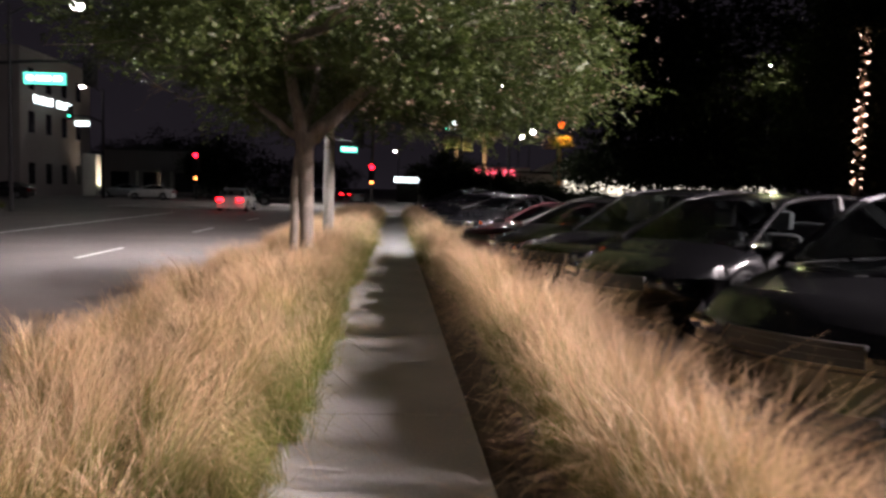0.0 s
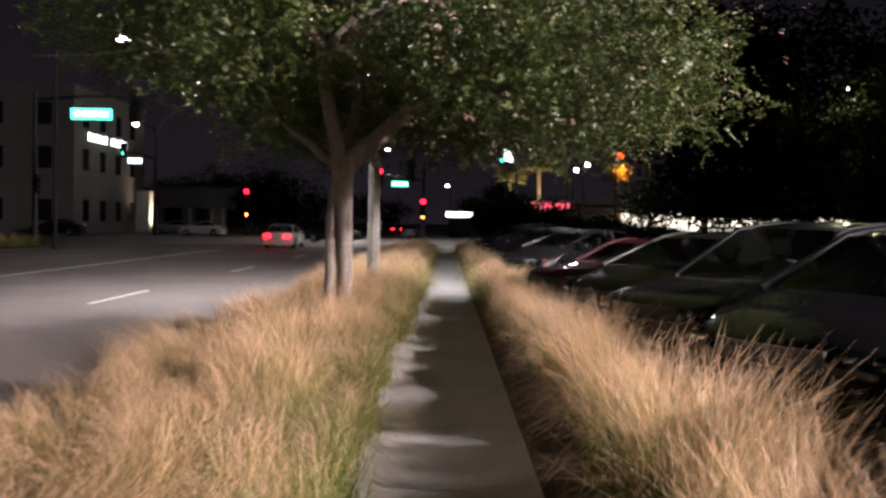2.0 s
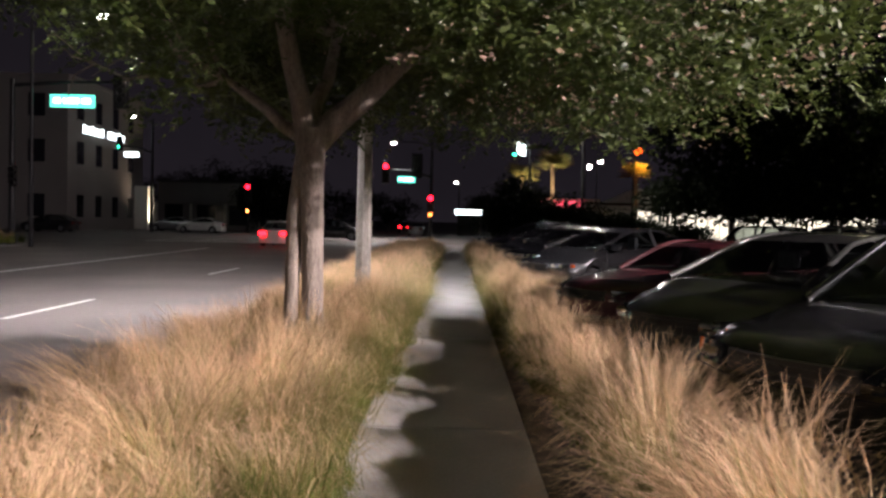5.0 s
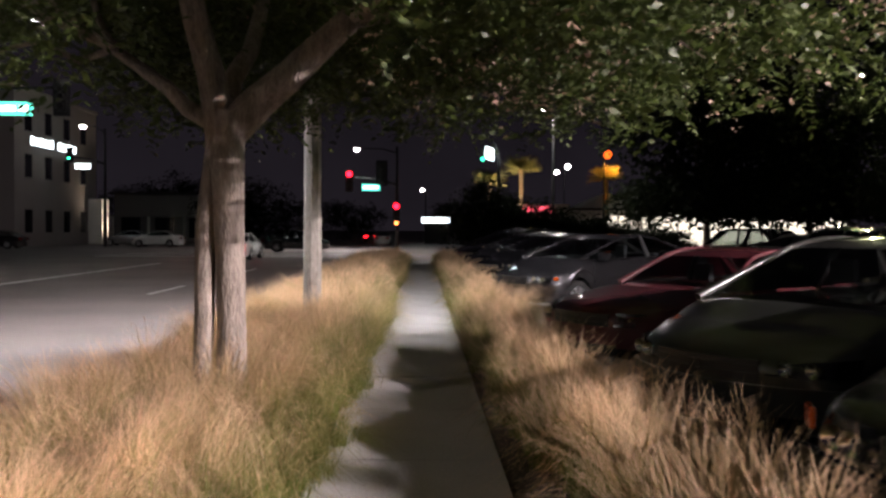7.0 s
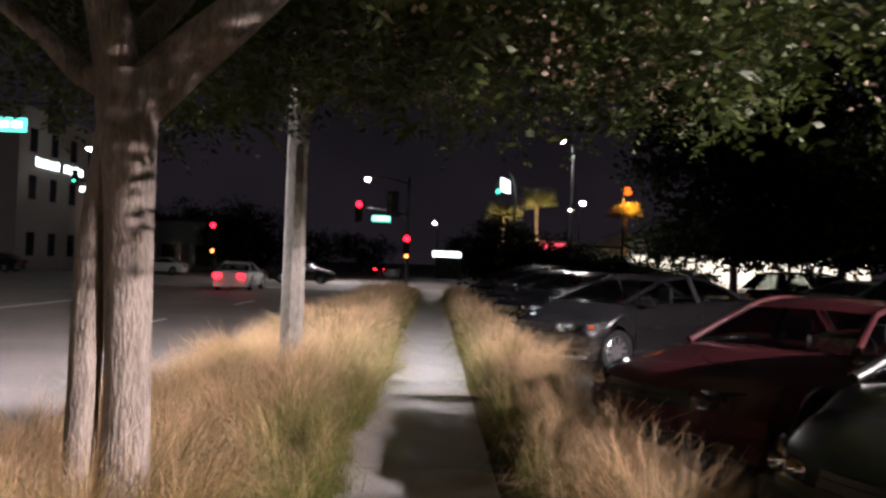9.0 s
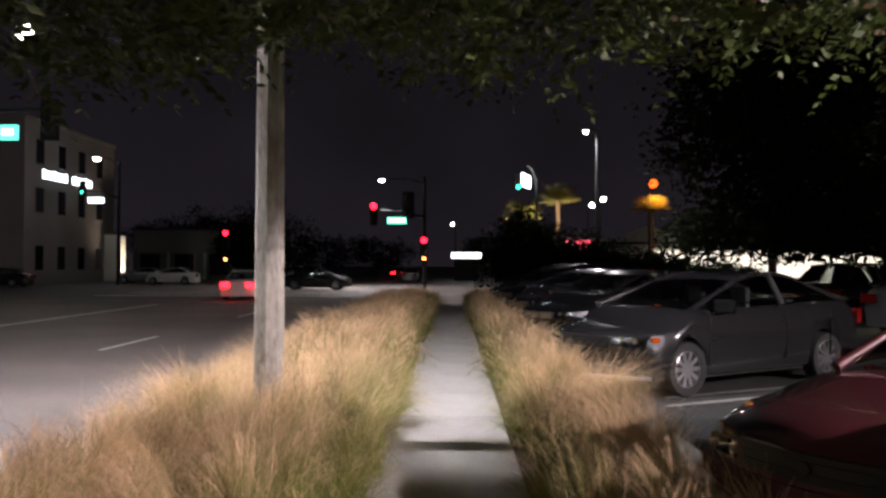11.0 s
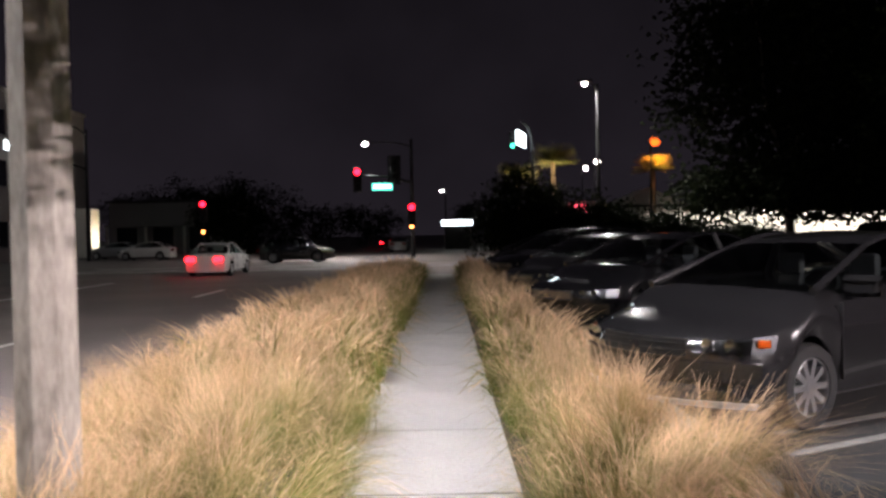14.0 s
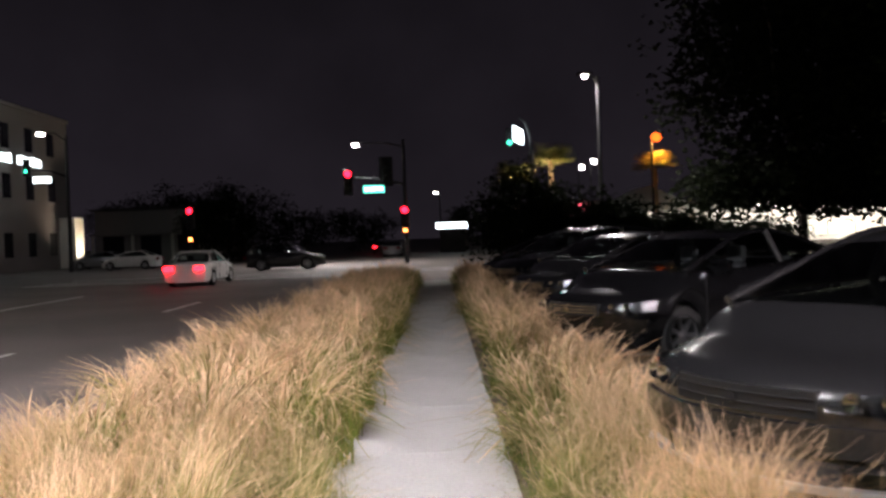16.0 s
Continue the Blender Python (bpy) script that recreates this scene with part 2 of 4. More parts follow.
# ---- ground, road, walk, lot ----
ROAD_Z = -0.13
bm = bmesh.new()
bmesh.ops.create_grid(bm, x_segments=8, y_segments=8, size=1500, matrix=Matrix.Translation((0, 0, ROAD_Z)))
tagged(part("ground", bm, M_ASPHALT), "worn grey asphalt road surface at night", "road", kind="structure")
tagged(bbox("parking_lot", (1.95, -20, ROAD_Z - 0.05, 60, 47, 0.0), M_LOT), "dark asphalt car park surface", "car park", kind="structure")
for side, (x0, x1) in {"left": (-2.55, -0.65), "right": (0.56, 1.80)}.items():
    tagged(bbox("planting_bed", (x0, -20, ROAD_Z - 0.05, x1, 46, -0.02), M_SOIL), "brown soil bed under the feather grass", "planting bed", kind="structure")
tagged(bbox("kerb", (-2.70, -20, ROAD_Z - 0.05, -2.555, 46, 0.01), M_KERB, bev=0.02), "pale concrete road kerb", "kerb", kind="structure")
tagged(bbox("kerb", (1.805, -20, ROAD_Z - 0.05, 1.945, 47, 0.10), M_KERB, bev=0.02), "pale concrete kerb beside the car park", "kerb", kind="structure")


def marking(x0, y0, x1, y1, w, z, material=None):
    d = Vector((x1 - x0, y1 - y0, 0)).normalized()
    s = Vector((-d.y, d.x, 0)) * w / 2
    a, b = Vector((x0, y0, z)), Vector((x1, y1, z))
    h = Vector((0, 0, 0.004))
    v = [a - s, a + s, b + s, b - s]
    return raw("road_marking", v + [p + h for p in v], [(0, 1, 2, 3), (4, 5, 6, 7), (0, 1, 5, 4), (1, 2, 6, 5), (2, 3, 7, 6), (3, 0, 4, 7)], material or M_PAINT)


for k in range(-2, 4):
    tagged(marking(-6.7, 7.4 + 10.2 * (k - 0), -6.7, 10.4 + 10.2 * k, 0.11, ROAD_Z + 0.001), "white dashed lane line", "road marking", "lane dashes", "structure")
tagged(marking(-11.3, -20, -12.2, 46, 0.14, ROAD_Z + 0.001), "solid white lane line", "road marking", kind="structure")
for x in (-20.5, -20.9):
    tagged(marking(x, -20, x, 44, 0.10, ROAD_Z + 0.001), "solid centre line", "road marking", kind="structure")
tagged(marking(-19, 55.4, -2.9, 55.4, 0.35, ROAD_Z + 0.001), "white stop line", "road marking", kind="structure")
for y in (57.4, 60.4):
    tagged(marking(-19, y, 1.0, y, 0.3, ROAD_Z + 0.001), "white crosswalk line", "road marking", kind="structure")


# ---- feather grass ----
def grass_mass(name, x0, x1, y0, y1, step, label, seed, lean=0.0, tall=1.0):
    rng = np.random.default_rng(seed)
    verts, tops = [], []
    nx = max(2, round((x1 - x0) / step))
    y = y0
    ts = np.array([0.0, 0.35, 0.7, 1.0])
    while y < y1:
        for i in range(nx):
            cx = x0 + (i + 0.5) * (x1 - x0) / nx + rng.uniform(-0.10, 0.10)
            cy = y + rng.uniform(-0.14, 0.14)
            if x0 > 0:  # the bed starts further from the walk near the start
                cx += 0.30 * max(0.0, min(1.0, (14 - cy) / 4)) * (x1 - cx) / (x1 - x0)
            over = max(0.0, min(1.0, (cy - 12.5) / 3, (21.0 - cy) / 1.5))  # tufts hang furthest over the walk here
            if x1 - x0 < 3:
                cx += 0.05 * over * ((cx - x0) / (x1 - x0) if x0 < 0 else -(x1 - cx) / (x1 - x0))
            off = (cx - (x0 + x1) / 2) / ((x1 - x0) / 2)
            high = 1.0 + (0.30 * max(0.0, min(1.0, (12.5 - cy) / 5)) if x0 > 0 else 0.0)
            big = high * tall * rng.uniform(0.78, 1.15) * 1.05 * (1.0 - 0.28 * off * off)
            if x0 < 0:
                big *= 1.0 - 0.24 * math.exp(-((cx + 1.75 + 0.15 * noise.noise(Vector((0, cy * 0.6, 3)))) / 0.22) ** 2)
            big *= 1.0 + 0.22 * noise.noise(Vector((cx * 1.7, cy * 1.7, seed + 20)))
            near = 1.4 < y < 23
            n = 315 if near else 95
            wide = 0.0018 if near else 0.0072
            az = rng.uniform(0, 2 * np.pi, n)
            out = np.abs(rng.normal(0, 0.55, n))
            hgt = big * rng.uniform(0.36, 0.79, n)
            reach = big * (0.06 + 0.44 * np.clip(out, 0, 1.3)) * rng.uniform(0.6, 1.25, n)
            # tufts are combed by wind and by leaning on each other
            q = Vector((cx * 1.1, cy * 1.1, seed))
            sx = 0.50 * noise.noise(q) * (1.0 - 0.65 * max(0.0, -off if x0 > 0 else off)) + (0.10 * min(0.0, off) if x0 < 0 else 0.03 * max(0.0, off)) + rng.normal(0, 0.13)
            sy = 0.60 * noise.noise(q + Vector((9, 4, 2))) + rng.normal(0, 0.15)
            bx, by = cx + rng.normal(0, 0.06, n), cy + rng.normal(0, 0.06, n)
            walkside = -off if x0 > 0 else off
            green = rng.random(n) < (0.80 if walkside > 0.62 else 0.42 if walkside > 0.25 else 0.08)
            hgt = np.where(green, hgt * rng.uniform(0.55, 0.95, n), hgt)
            tops.append(np.where(green, 0.38, 1.0))
            curl = rng.normal(0, 0.06, (2, n))
            dx, dy = np.cos(az), np.sin(az)
            droop = rng.uniform(0.06, 0.46, n) * big * (0.25 + out)
            px = [bx + dx * reach * t ** 1.7 + (sx + lean) * t ** 1.8 + curl[0] * np.sin(5 * t) * t for t in ts]
            py = [by + dy * reach * t ** 1.7 + sy * t ** 1.8 + curl[1] * np.sin(5 * t) * t for t in ts]
            pz = [np.maximum(0.02, hgt * (1.3 * t - 0.3 * t * t) - droop * t ** 3) for t in ts]
            a2 = rng.uniform(0, 2 * np.pi, n)
            wx, wy = np.cos(a2) * wide, np.sin(a2) * wide
            ws = (1.2, 1.0, 0.8, 0.3)
            L = [np.stack([px[k] - wx * ws[k], py[k] - wy * ws[k], pz[k]], 1) for k in range(4)]
            Rr = [np.stack([px[k] + wx * ws[k], py[k] + wy * ws[k], pz[k]], 1) for k in range(4)]
            verts.append(np.stack([L[0], Rr[0], L[1], Rr[1], L[2], Rr[2], L[3], Rr[3]], 1).reshape(-1, 3))
        y += step
    v = np.concatenate(verts).astype(np.float32)
    n = len(v) // 8
    me = bpy.data.meshes.new(name)
    me.vertices.add(len(v))
    me.vertices.foreach_set("co", v.ravel())
    pat = np.array([0, 1, 3, 2, 2, 3, 5, 4, 4, 5, 7, 6], dtype=np.int32)
    idx = (np.arange(n, dtype=np.int32)[:, None] * 8 + pat[None]).ravel()
    me.loops.add(len(idx))
    me.loops.foreach_set("vertex_index", idx)
    me.polygons.add(len(idx) // 4)
    me.polygons.foreach_set("loop_start", np.arange(0, len(idx), 4, dtype=np.int32))
    me.update(calc_edges=True)
    uv = me.uv_layers.new(name="UVMap")
    tv = np.array([0, 0, 0.35, 0.35, 0.7, 0.7, 1, 1], dtype=np.float32)
    u = np.zeros((len(idx), 2), dtype=np.float32)
    u[:, 1] = (tv[pat][None] * np.concatenate(tops)[:, None]).ravel()
    uv.data.foreach_set("uv", u.ravel())
    me.polygons.foreach_set("use_smooth", [True] * len(me.polygons))
    me.materials.append(M_GRASS)
    return tagged(new(name, me), label, "grass", kind="stuff")


grass_mass("feather_grass", -2.60, -0.50, -0.6, 45.5, 0.33, "blond feather grass with green feet between walk and road", 3)
grass_mass("feather_grass", 0.62, 1.60, -0.6, 45.5, 0.33, "blond feather grass with green feet beside the car park", 7, 0.0, 0.97)
grass_mass("feather_grass", -24.5, -20.0, 38.5, 43.5, 0.6, "blond grass clump across the road by the signal mast", 9)


# ---- trees ----
def bend(a, b, k, rng, wob):
    pts = [Vector(a).lerp(Vector(b), i / k) for i in range(k + 1)]
    for p in pts[1:-1]:
        p += Vector(rng.normal(0, wob, 3))
    return pts


def leaf_sprays(centres, rng, size, leaflets, width):
    """Hanging feather leaves: each centre gets a stalk's worth of small leaflets, all loose four-corner blades."""
    n = len(centres)
    az = rng.uniform(0, 2 * np.pi, n)
    pitch = rng.uniform(-1.1, 0.35, n)
    d = np.stack([np.cos(az) * np.cos(pitch), np.sin(az) * np.cos(pitch), np.sin(pitch)], 1)
    side = np.stack([-np.sin(az), np.cos(az), rng.uniform(-0.5, 0.5, n)], 1)
    side /= np.linalg.norm(side, axis=1)[:, None]
    ln = size * rng.uniform(0.6, 1.3, n)
    out = []
    for i in range(leaflets):
        t = (i + 1) / leaflets
        for s in (-1, 1):
            root = centres + d * (ln * t)[:, None] + np.array([0, 0, -0.10]) * (ln * t * t)[:, None]
            dirn = side * s * 0.8 + d * 0.55 + rng.normal(0, 0.15, (n, 3))
            lf = ln * 0.30 * (1.15 - 0.5 * t)
            tip = root + dirn * lf[:, None]
            wv = np.cross(dirn, rng.normal(0, 1, (n, 3)))
            wv /= np.linalg.norm(wv, axis=1)[:, None] + 1e-6
            mid = (root + tip) / 2
            w = (lf * width)[:, None] * wv
            out.append(np.stack([root, mid + w, tip, mid - w], 1))
    return np.stack(out, 1).reshape(-1, 3)


def crown_points(rng, n, centre, radii, hollow=0.55, floor=None, clumps=60):
    """Points gathered in clumps round an uneven shell."""
    c = rng.normal(0, 1, (clumps, 3))
    c /= np.linalg.norm(c, axis=1)[:, None]
    c *= rng.uniform(hollow, 1.0, (clumps, 1)) ** 0.7
    c = np.array(centre) + c * np.array(radii)
    pick = rng.integers(0, clumps, n)
    p = c[pick] + rng.normal(0, 1, (n, 3)) * np.array([0.42, 0.42, 0.30]) * (max(radii) / 4.5)
    if floor is not None:
        p = p[p[:, 2] > floor]
    return p


def walk_tree():
    """The street tree: two stems grown together, three limbs and a feathery crown with dry pods."""
    rng = np.random.default_rng(11)
    t = empty("street_tree", pose(-1.52, 14.1, 0), "street tree with joined stems, feathery green leaves and pale dry pods", "tree")
    bm = bmesh.new()
    tube(bm, [(0.06, 0, -0.05), (0.05, 0, 0.15), (0.04, 0.0, 0.8), (0.02, 0, 1.6), (0.0, 0, 2.05), (-0.01, 0, 2.42)], [0.165, 0.13, 0.115, 0.12, 0.15, 0.17], 14)
    tube(bm, [(-0.19, -0.02, -0.05), (-0.18, -0.02, 0.2), (-0.175, -0.02, 0.8), (-0.16, -0.01, 1.5), (-0.11, 0, 1.95), (-0.05, 0, 2.35)], [0.10, 0.085, 0.078, 0.08, 0.085, 0.08], 12)
    for v in bm.verts:
        v.co += Vector((noise.noise(v.co * 3.0), noise.noise(v.co * 3.0 + Vector((5, 0, 0))), 0)) * 0.02
    part("trunk", bm, M_BARK, t, smooth=60)
    limbs = [((0.0, 0, 2.24), (0.98, 0.05, 3.18), 0.155, 0.10), ((-0.04, 0, 2.30), (-0.95, 0.2, 2.95), 0.075, 0.042), ((-0.05, 0, 2.35), (-0.25, -0.3, 3.9), 0.12, 0.08),
             ((0.0, 0.05, 2.4), (0.1, 1.1, 3.7), 0.09, 0.06)]
    ends = []
    for a, b, r0, r1 in limbs:
        bm = bmesh.new()
        pts = bend(a, b, 4, rng, 0.03)
        tube(bm, pts, np.linspace(r0, r1, 5), 10)
        part("limb", bm, M_BARK, t, smooth=60)
        ends.append((Vector(b), r1, (Vector(b) - Vector(a)).normalized()))
    for b, r, d in ends:
        bm = bmesh.new()
        for k in range(6):
            go = Vector((d.x * 1.5 + rng.normal(0, 0.9), d.y * 1.5 + rng.normal(0, 0.9), 0.35 + 0.5 * rng.random())).normalized()
            c = b + go * rng.uniform(1.4, 2.3)
            tube(bm, bend(b, c, 4, rng, 0.08), np.linspace(r * 0.75, r * 0.28, 5), 7)
            for j in range(3):
                e = c + Vector((go.x + rng.normal(0, 0.6), go.y + rng.normal(0, 0.6), rng.normal(0.05, 0.4))) * rng.uniform(0.6, 1.3)
                tube(bm, bend(c, e, 3, rng, 0.08), np.linspace(r * 0.27, r * 0.08, 4), 5)
        part("bough", bm, M_BARK, t, smooth=60)
    pts = crown_points(rng, 14000, (0.7, -0.2, 5.3), (4.7, 4.8, 2.8), 0.30, 2.9, 150)
    low = crown_points(rng, 3600, (2.5, -0.3, 3.5), (2.9, 3.6, 1.0), 0.1, 2.25, 60)
    back = crown_points(rng, 3800, (0.6, 2.9, 3.5), (4.4, 2.3, 1.0), 0.1, 2.3, 60)
    # extra leaves added to keep the pole lamp off the walk, mostly out of view
    top = crown_points(rng, 3600, (0.4, 3.0, 4.4), (3.6, 2.0, 1.4), 0.1, 2.7, 70)
    left = crown_points(rng, 3000, (-2.4, 0.2, 3.6), (2.3, 3.2, 1.0), 0.1, 2.45, 45)
    # two more layers added above the view only for their shade
    shade_heart = crown_points(rng, 3600, (-0.9, -0.4, 5.2), (1.5, 3.6, 0.9), 0.1, 3.6, 60)
    rear = crown_points(rng, 2800, (-0.9, 3.5, 4.9), (2.0, 1.3, 1.1), 0.1, 3.2, 50)
    pts = np.concatenate([pts, low, back, top, left, shade_heart, rear])
    # the fork stands free of leaves on its open side; the crown rises outward over the road and along the walk
    x, y, z = pts.T
    free = (y < 0.5) & (np.abs(x - 0.35) < 0.85) & (z < 3.3 + 0.2 * np.sin(x * 4.0))
    away = (x < -1.6) & (z < 3.75 + 0.25 * np.sin(y * 2.2))
    beyond = (y > 1.0) & (z < 1.85 + 0.31 * y + 0.15 * np.sin(x * 2.5))
    pts = pts[~(free | away | beyond)]
    quads("crown", leaf_sprays(pts, rng, 0.31, 5, 0.22), M_LEAF, t)
    pp = np.concatenate([crown_points(rng, 1500, (1.7, -0.9, 4.0), (3.9, 3.8, 1.7), 0.45, 2.5, 90), crown_points(rng, 700, (2.6, 1.6, 3.2), (2.6, 2.6, 0.8), 0.2, 2.35, 60)])
    pp = pp[((pp[:, 0] > 1.0) | (pp[:, 2] > 3.6)) & ((pp[:, 1] < 1.0) | (pp[:, 2] > 2.2 + 0.33 * pp[:, 1]))]
    quads("seed_pod", leaf_sprays(pp, rng, 0.17, 2, 0.36), M_POD, t)
    return t


walk_tree()


def silhouette_tree(name, x, y, trunk_h, crown_c, crown_r, n, seed, label, size=0.5, category="tree", material=None, trunk_r=0.22, floor=None, clumps=70, skirt=0.0):
    rng = np.random.default_rng(seed)
    t = empty(name, pose(x, y, ROAD_Z if x < 2 else 0), label, category)
    if trunk_h:
        bm = bmesh.new()
        tube(bm, [(0, 0, -0.1), (0.03, 0, trunk_h * 0.5), (0, 0.05, trunk_h), (0.1, 0, crown_c[2])], [trunk_r * 1.2, trunk_r, trunk_r * 0.9, trunk_r * 0.35], 10)
        for k in range(5):
            e = Vector(crown_c) + Vector(rng.normal(0, 0.4, 3)) * Vector(crown_r).length * 0.4
            tube(bm, bend((0, 0, trunk_h), e, 4, rng, 0.15), np.linspace(trunk_r * 0.6, trunk_r * 0.12, 5), 7)
        part("trunk", bm, M_BARK, t, smooth=60)
    else:
        for k in range(4):
            bm = bmesh.new()
            a = 1.57 * k + rng.uniform(-0.4, 0.4)
            e = (0.45 * crown_r[0] * math.cos(a), 0.45 * crown_r[1] * math.sin(a), crown_c[2] * 1.3)
            tube(bm, bend((0.12 * math.cos(a), 0.12 * math.sin(a), -0.05), e, 4, rng, 0.06), np.linspace(0.05, 0.015, 5), 6)
            part("stem", bm, M_BARK, t, smooth=60)
    pts = crown_points(rng, n, crown_c, crown_r, 0.2, floor, clumps)
    if skirt:
        pts = np.concatenate([pts, crown_points(rng, n // 2, (crown_c[0], crown_c[1], skirt), (crown_r[0] * 1.1, crown_r[1], 1.1), 0.1, floor, 60)])
    quads("crown", leaf_sprays(pts, rng, size, 2, 0.42), material or M_UNLITLEAF, t)
    return t


# trees beyond the car park, their unlit look put into the leaf colour
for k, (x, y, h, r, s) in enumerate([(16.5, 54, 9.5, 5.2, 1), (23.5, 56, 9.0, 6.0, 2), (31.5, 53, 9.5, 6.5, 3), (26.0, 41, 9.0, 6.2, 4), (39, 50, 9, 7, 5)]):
    silhouette_tree("shade_tree", x, y, 2.3, (0, 0, h), (r, r * 0.9, 7.6), 6000, 20 + s, "tall shade tree in near-black silhouette at the edge of the car park", 1.25, floor=2.9, clumps=200, skirt=3.7)
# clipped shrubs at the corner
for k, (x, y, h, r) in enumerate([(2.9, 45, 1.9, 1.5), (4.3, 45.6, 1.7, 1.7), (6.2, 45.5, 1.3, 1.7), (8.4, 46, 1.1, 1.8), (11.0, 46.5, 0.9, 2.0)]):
    silhouette_tree("shrub", x, y, 0, (0, 0, h), (r, r, h * 1.0), 4200, 40 + k, "dense evergreen shrub in near-black silhouette at the corner", 0.48, "shrub", clumps=120, floor=0.02)
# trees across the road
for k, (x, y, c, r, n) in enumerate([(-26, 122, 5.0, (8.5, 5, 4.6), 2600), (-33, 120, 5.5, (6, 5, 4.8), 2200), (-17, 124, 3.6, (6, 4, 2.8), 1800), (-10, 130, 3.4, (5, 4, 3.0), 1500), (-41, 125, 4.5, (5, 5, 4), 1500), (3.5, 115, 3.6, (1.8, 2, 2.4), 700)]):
    silhouette_tree("far_tree", x, y, 1.2, (0, 0, c), r, n, 60 + k, "distant street tree in near-black silhouette across the junction", 1.0, clumps=60, floor=0.3)
silhouette_tree("far_tree", -20.5, 97, 1.2, (0, 0, 3.6), (4.4, 3.5, 3.7), 4200, 71, "broad tree in near-black silhouette before a low pale building", 0.9, clumps=90, floor=0.3)
silhouette_tree("street_tree", -21.5, 33, 2.6, (0, 0, 6.2), (3.6, 4.2, 3.2), 2600, 77, "leafy tree in near-black silhouette on the opposite side of the road", 0.5, floor=3.0, clumps=70)


silhouette_tree("young_tree", 18.2, 75, 1.3, (0, 0, 3.2), (1.6, 1.2, 1.0), 90, 91, "small nearly bare young tree before the shop", 0.4, floor=2.0, clumps=20, trunk_r=0.10)


# ---- poles, signals, signs ----
def lamp_post(m, label, height, arm, head, lit=G_LAMP, r=0.11, material=None, n=8):
    """Post with an arm to one side and a lit flat head."""
    t = empty("street_lamp", m, label, "street lamp")
    mt = material or M_DARKMETAL
    bm = bmesh.new()
    tube(bm, [(0, 0, -0.1), (0, 0, height * 0.5), (0, 0, height)], [r, r * 0.85, r * 0.6], n)
    part("post", bm, mt, t, smooth=30)
    if arm:
        bm = bmesh.new()
        tube(bm, [(0, 0, height - 0.5), (arm * 0.3, 0, height - 0.05), (arm, 0, height + 0.1)], [0.05, 0.045, 0.04], 8)
        part("arm", bm, mt, t, smooth=40)
    bm = bmesh.new()
    box(bm, arm - 0.35, -0.15, height + 0.06, arm + 0.35, 0.15, height + 0.18, 0.03)
    part("head", bm, M_DARKMETAL, t)
    bm = bmesh.new()
    bmesh.ops.create_uvsphere(bm, u_segments=14, v_segments=8, radius=1, matrix=Matrix.Translation((arm, 0, height + 0.03)) @ Matrix.Diagonal((head * 0.8, head * 0.6, 0.16 if head < 0.4 else 0.3, 1)))
    part("lens", bm, lit, t, "lit lens")
    return t


lamp_post(pose(-1.50, 19.1, 0), "weathered grey octagonal street lamp pole in the grass", 8.75, -2.40, 0.28, r=0.132, material=M_POLE)
# post made up for the unseen road fill light, always out of view
lamp_post(pose(-20.4, 2, ROAD_Z), "street lamp across the road", 9.8, 3.4, 0.3)
lamp_post(pose(20.4, 4.0, 0), "car park lamp on a grey post", 8.1, -0.4, 0.25)
lamp_post(pose(-19.2, 42.2, ROAD_Z), "street lamp across the road", 10.3, 3.3, 0.45)
lamp_post(pose(7.9, 55.9, 0), "tall street lamp at the corner", 8.75, -0.6, 0.16)
lamp_post(pose(21.3, 128, 0), "far car park lamp", 11, 0.5, 0.5)
lamp_post(pose(19.3, 126, 0), "far car park lamp", 10, 0.5, 0.4)
lamp_post(pose(0.6, 110, 0), "far car park lamp", 6.5, -0.4, 0.3)


def signal_head(parent, x, y, z, lit, s=1.0, back=True):
    """Three-lens signal facing the walker. Lit heads take a larger s as bloom."""
    hd = bbox("signal_head", (x - 0.17 * s, y, z - 0.50 * s, x + 0.17 * s, y + 0.22 * s, z + 0.50 * s), M_BLACK, parent, bev=0.02)
    if back:
        bbox("backplate", (x - 0.30 * s, y + 0.10, z - 0.66 * s, x + 0.30 * s, y + 0.12, z + 0.66 * s), M_DARKMETAL, hd)
    for k, g in enumerate((0.32, 0.0, -0.32)):
        bm = bmesh.new()
        lathe(bm, [(0.0, 0.03), (0.09 * s, 0.02), (0.13 * s, 0.0)], 14, pose(x, y - 0.005, z + g * s, 90, 0, 0))
        part("lens", bm, lit if (k == 0 and lit is G_RED) or (k == 2 and lit is G_GREEN) else M_BLACK, hd)
        bm = bmesh.new()
        lathe(bm, [(0.145 * s, 0.0), (0.145 * s, 0.20)], 14, pose(x, y, z + g * s, 90, 0, 0))
        part("visor", bm, M_BLACK, hd)
    return hd


def street_sign(parent, x0, x1, z0, z1, y):
    s = bbox("street_sign", (x0, y, z0, x1, y + 0.12, z1), G_SIGN, parent, "lit green street name sign", bev=0.01)
    w = x1 - x0
    for k, (a, b) in enumerate(((0.08, 0.24), (0.30, 0.66), (0.72, 0.92))):
        bbox("lettering", (x0 + a * w, y - 0.006, z0 + 0.3 * (z1 - z0), x0 + b * w, y - 0.002, z0 + 0.72 * (z1 - z0)), G_WHITE, s, "white unreadable lettering")
    return s


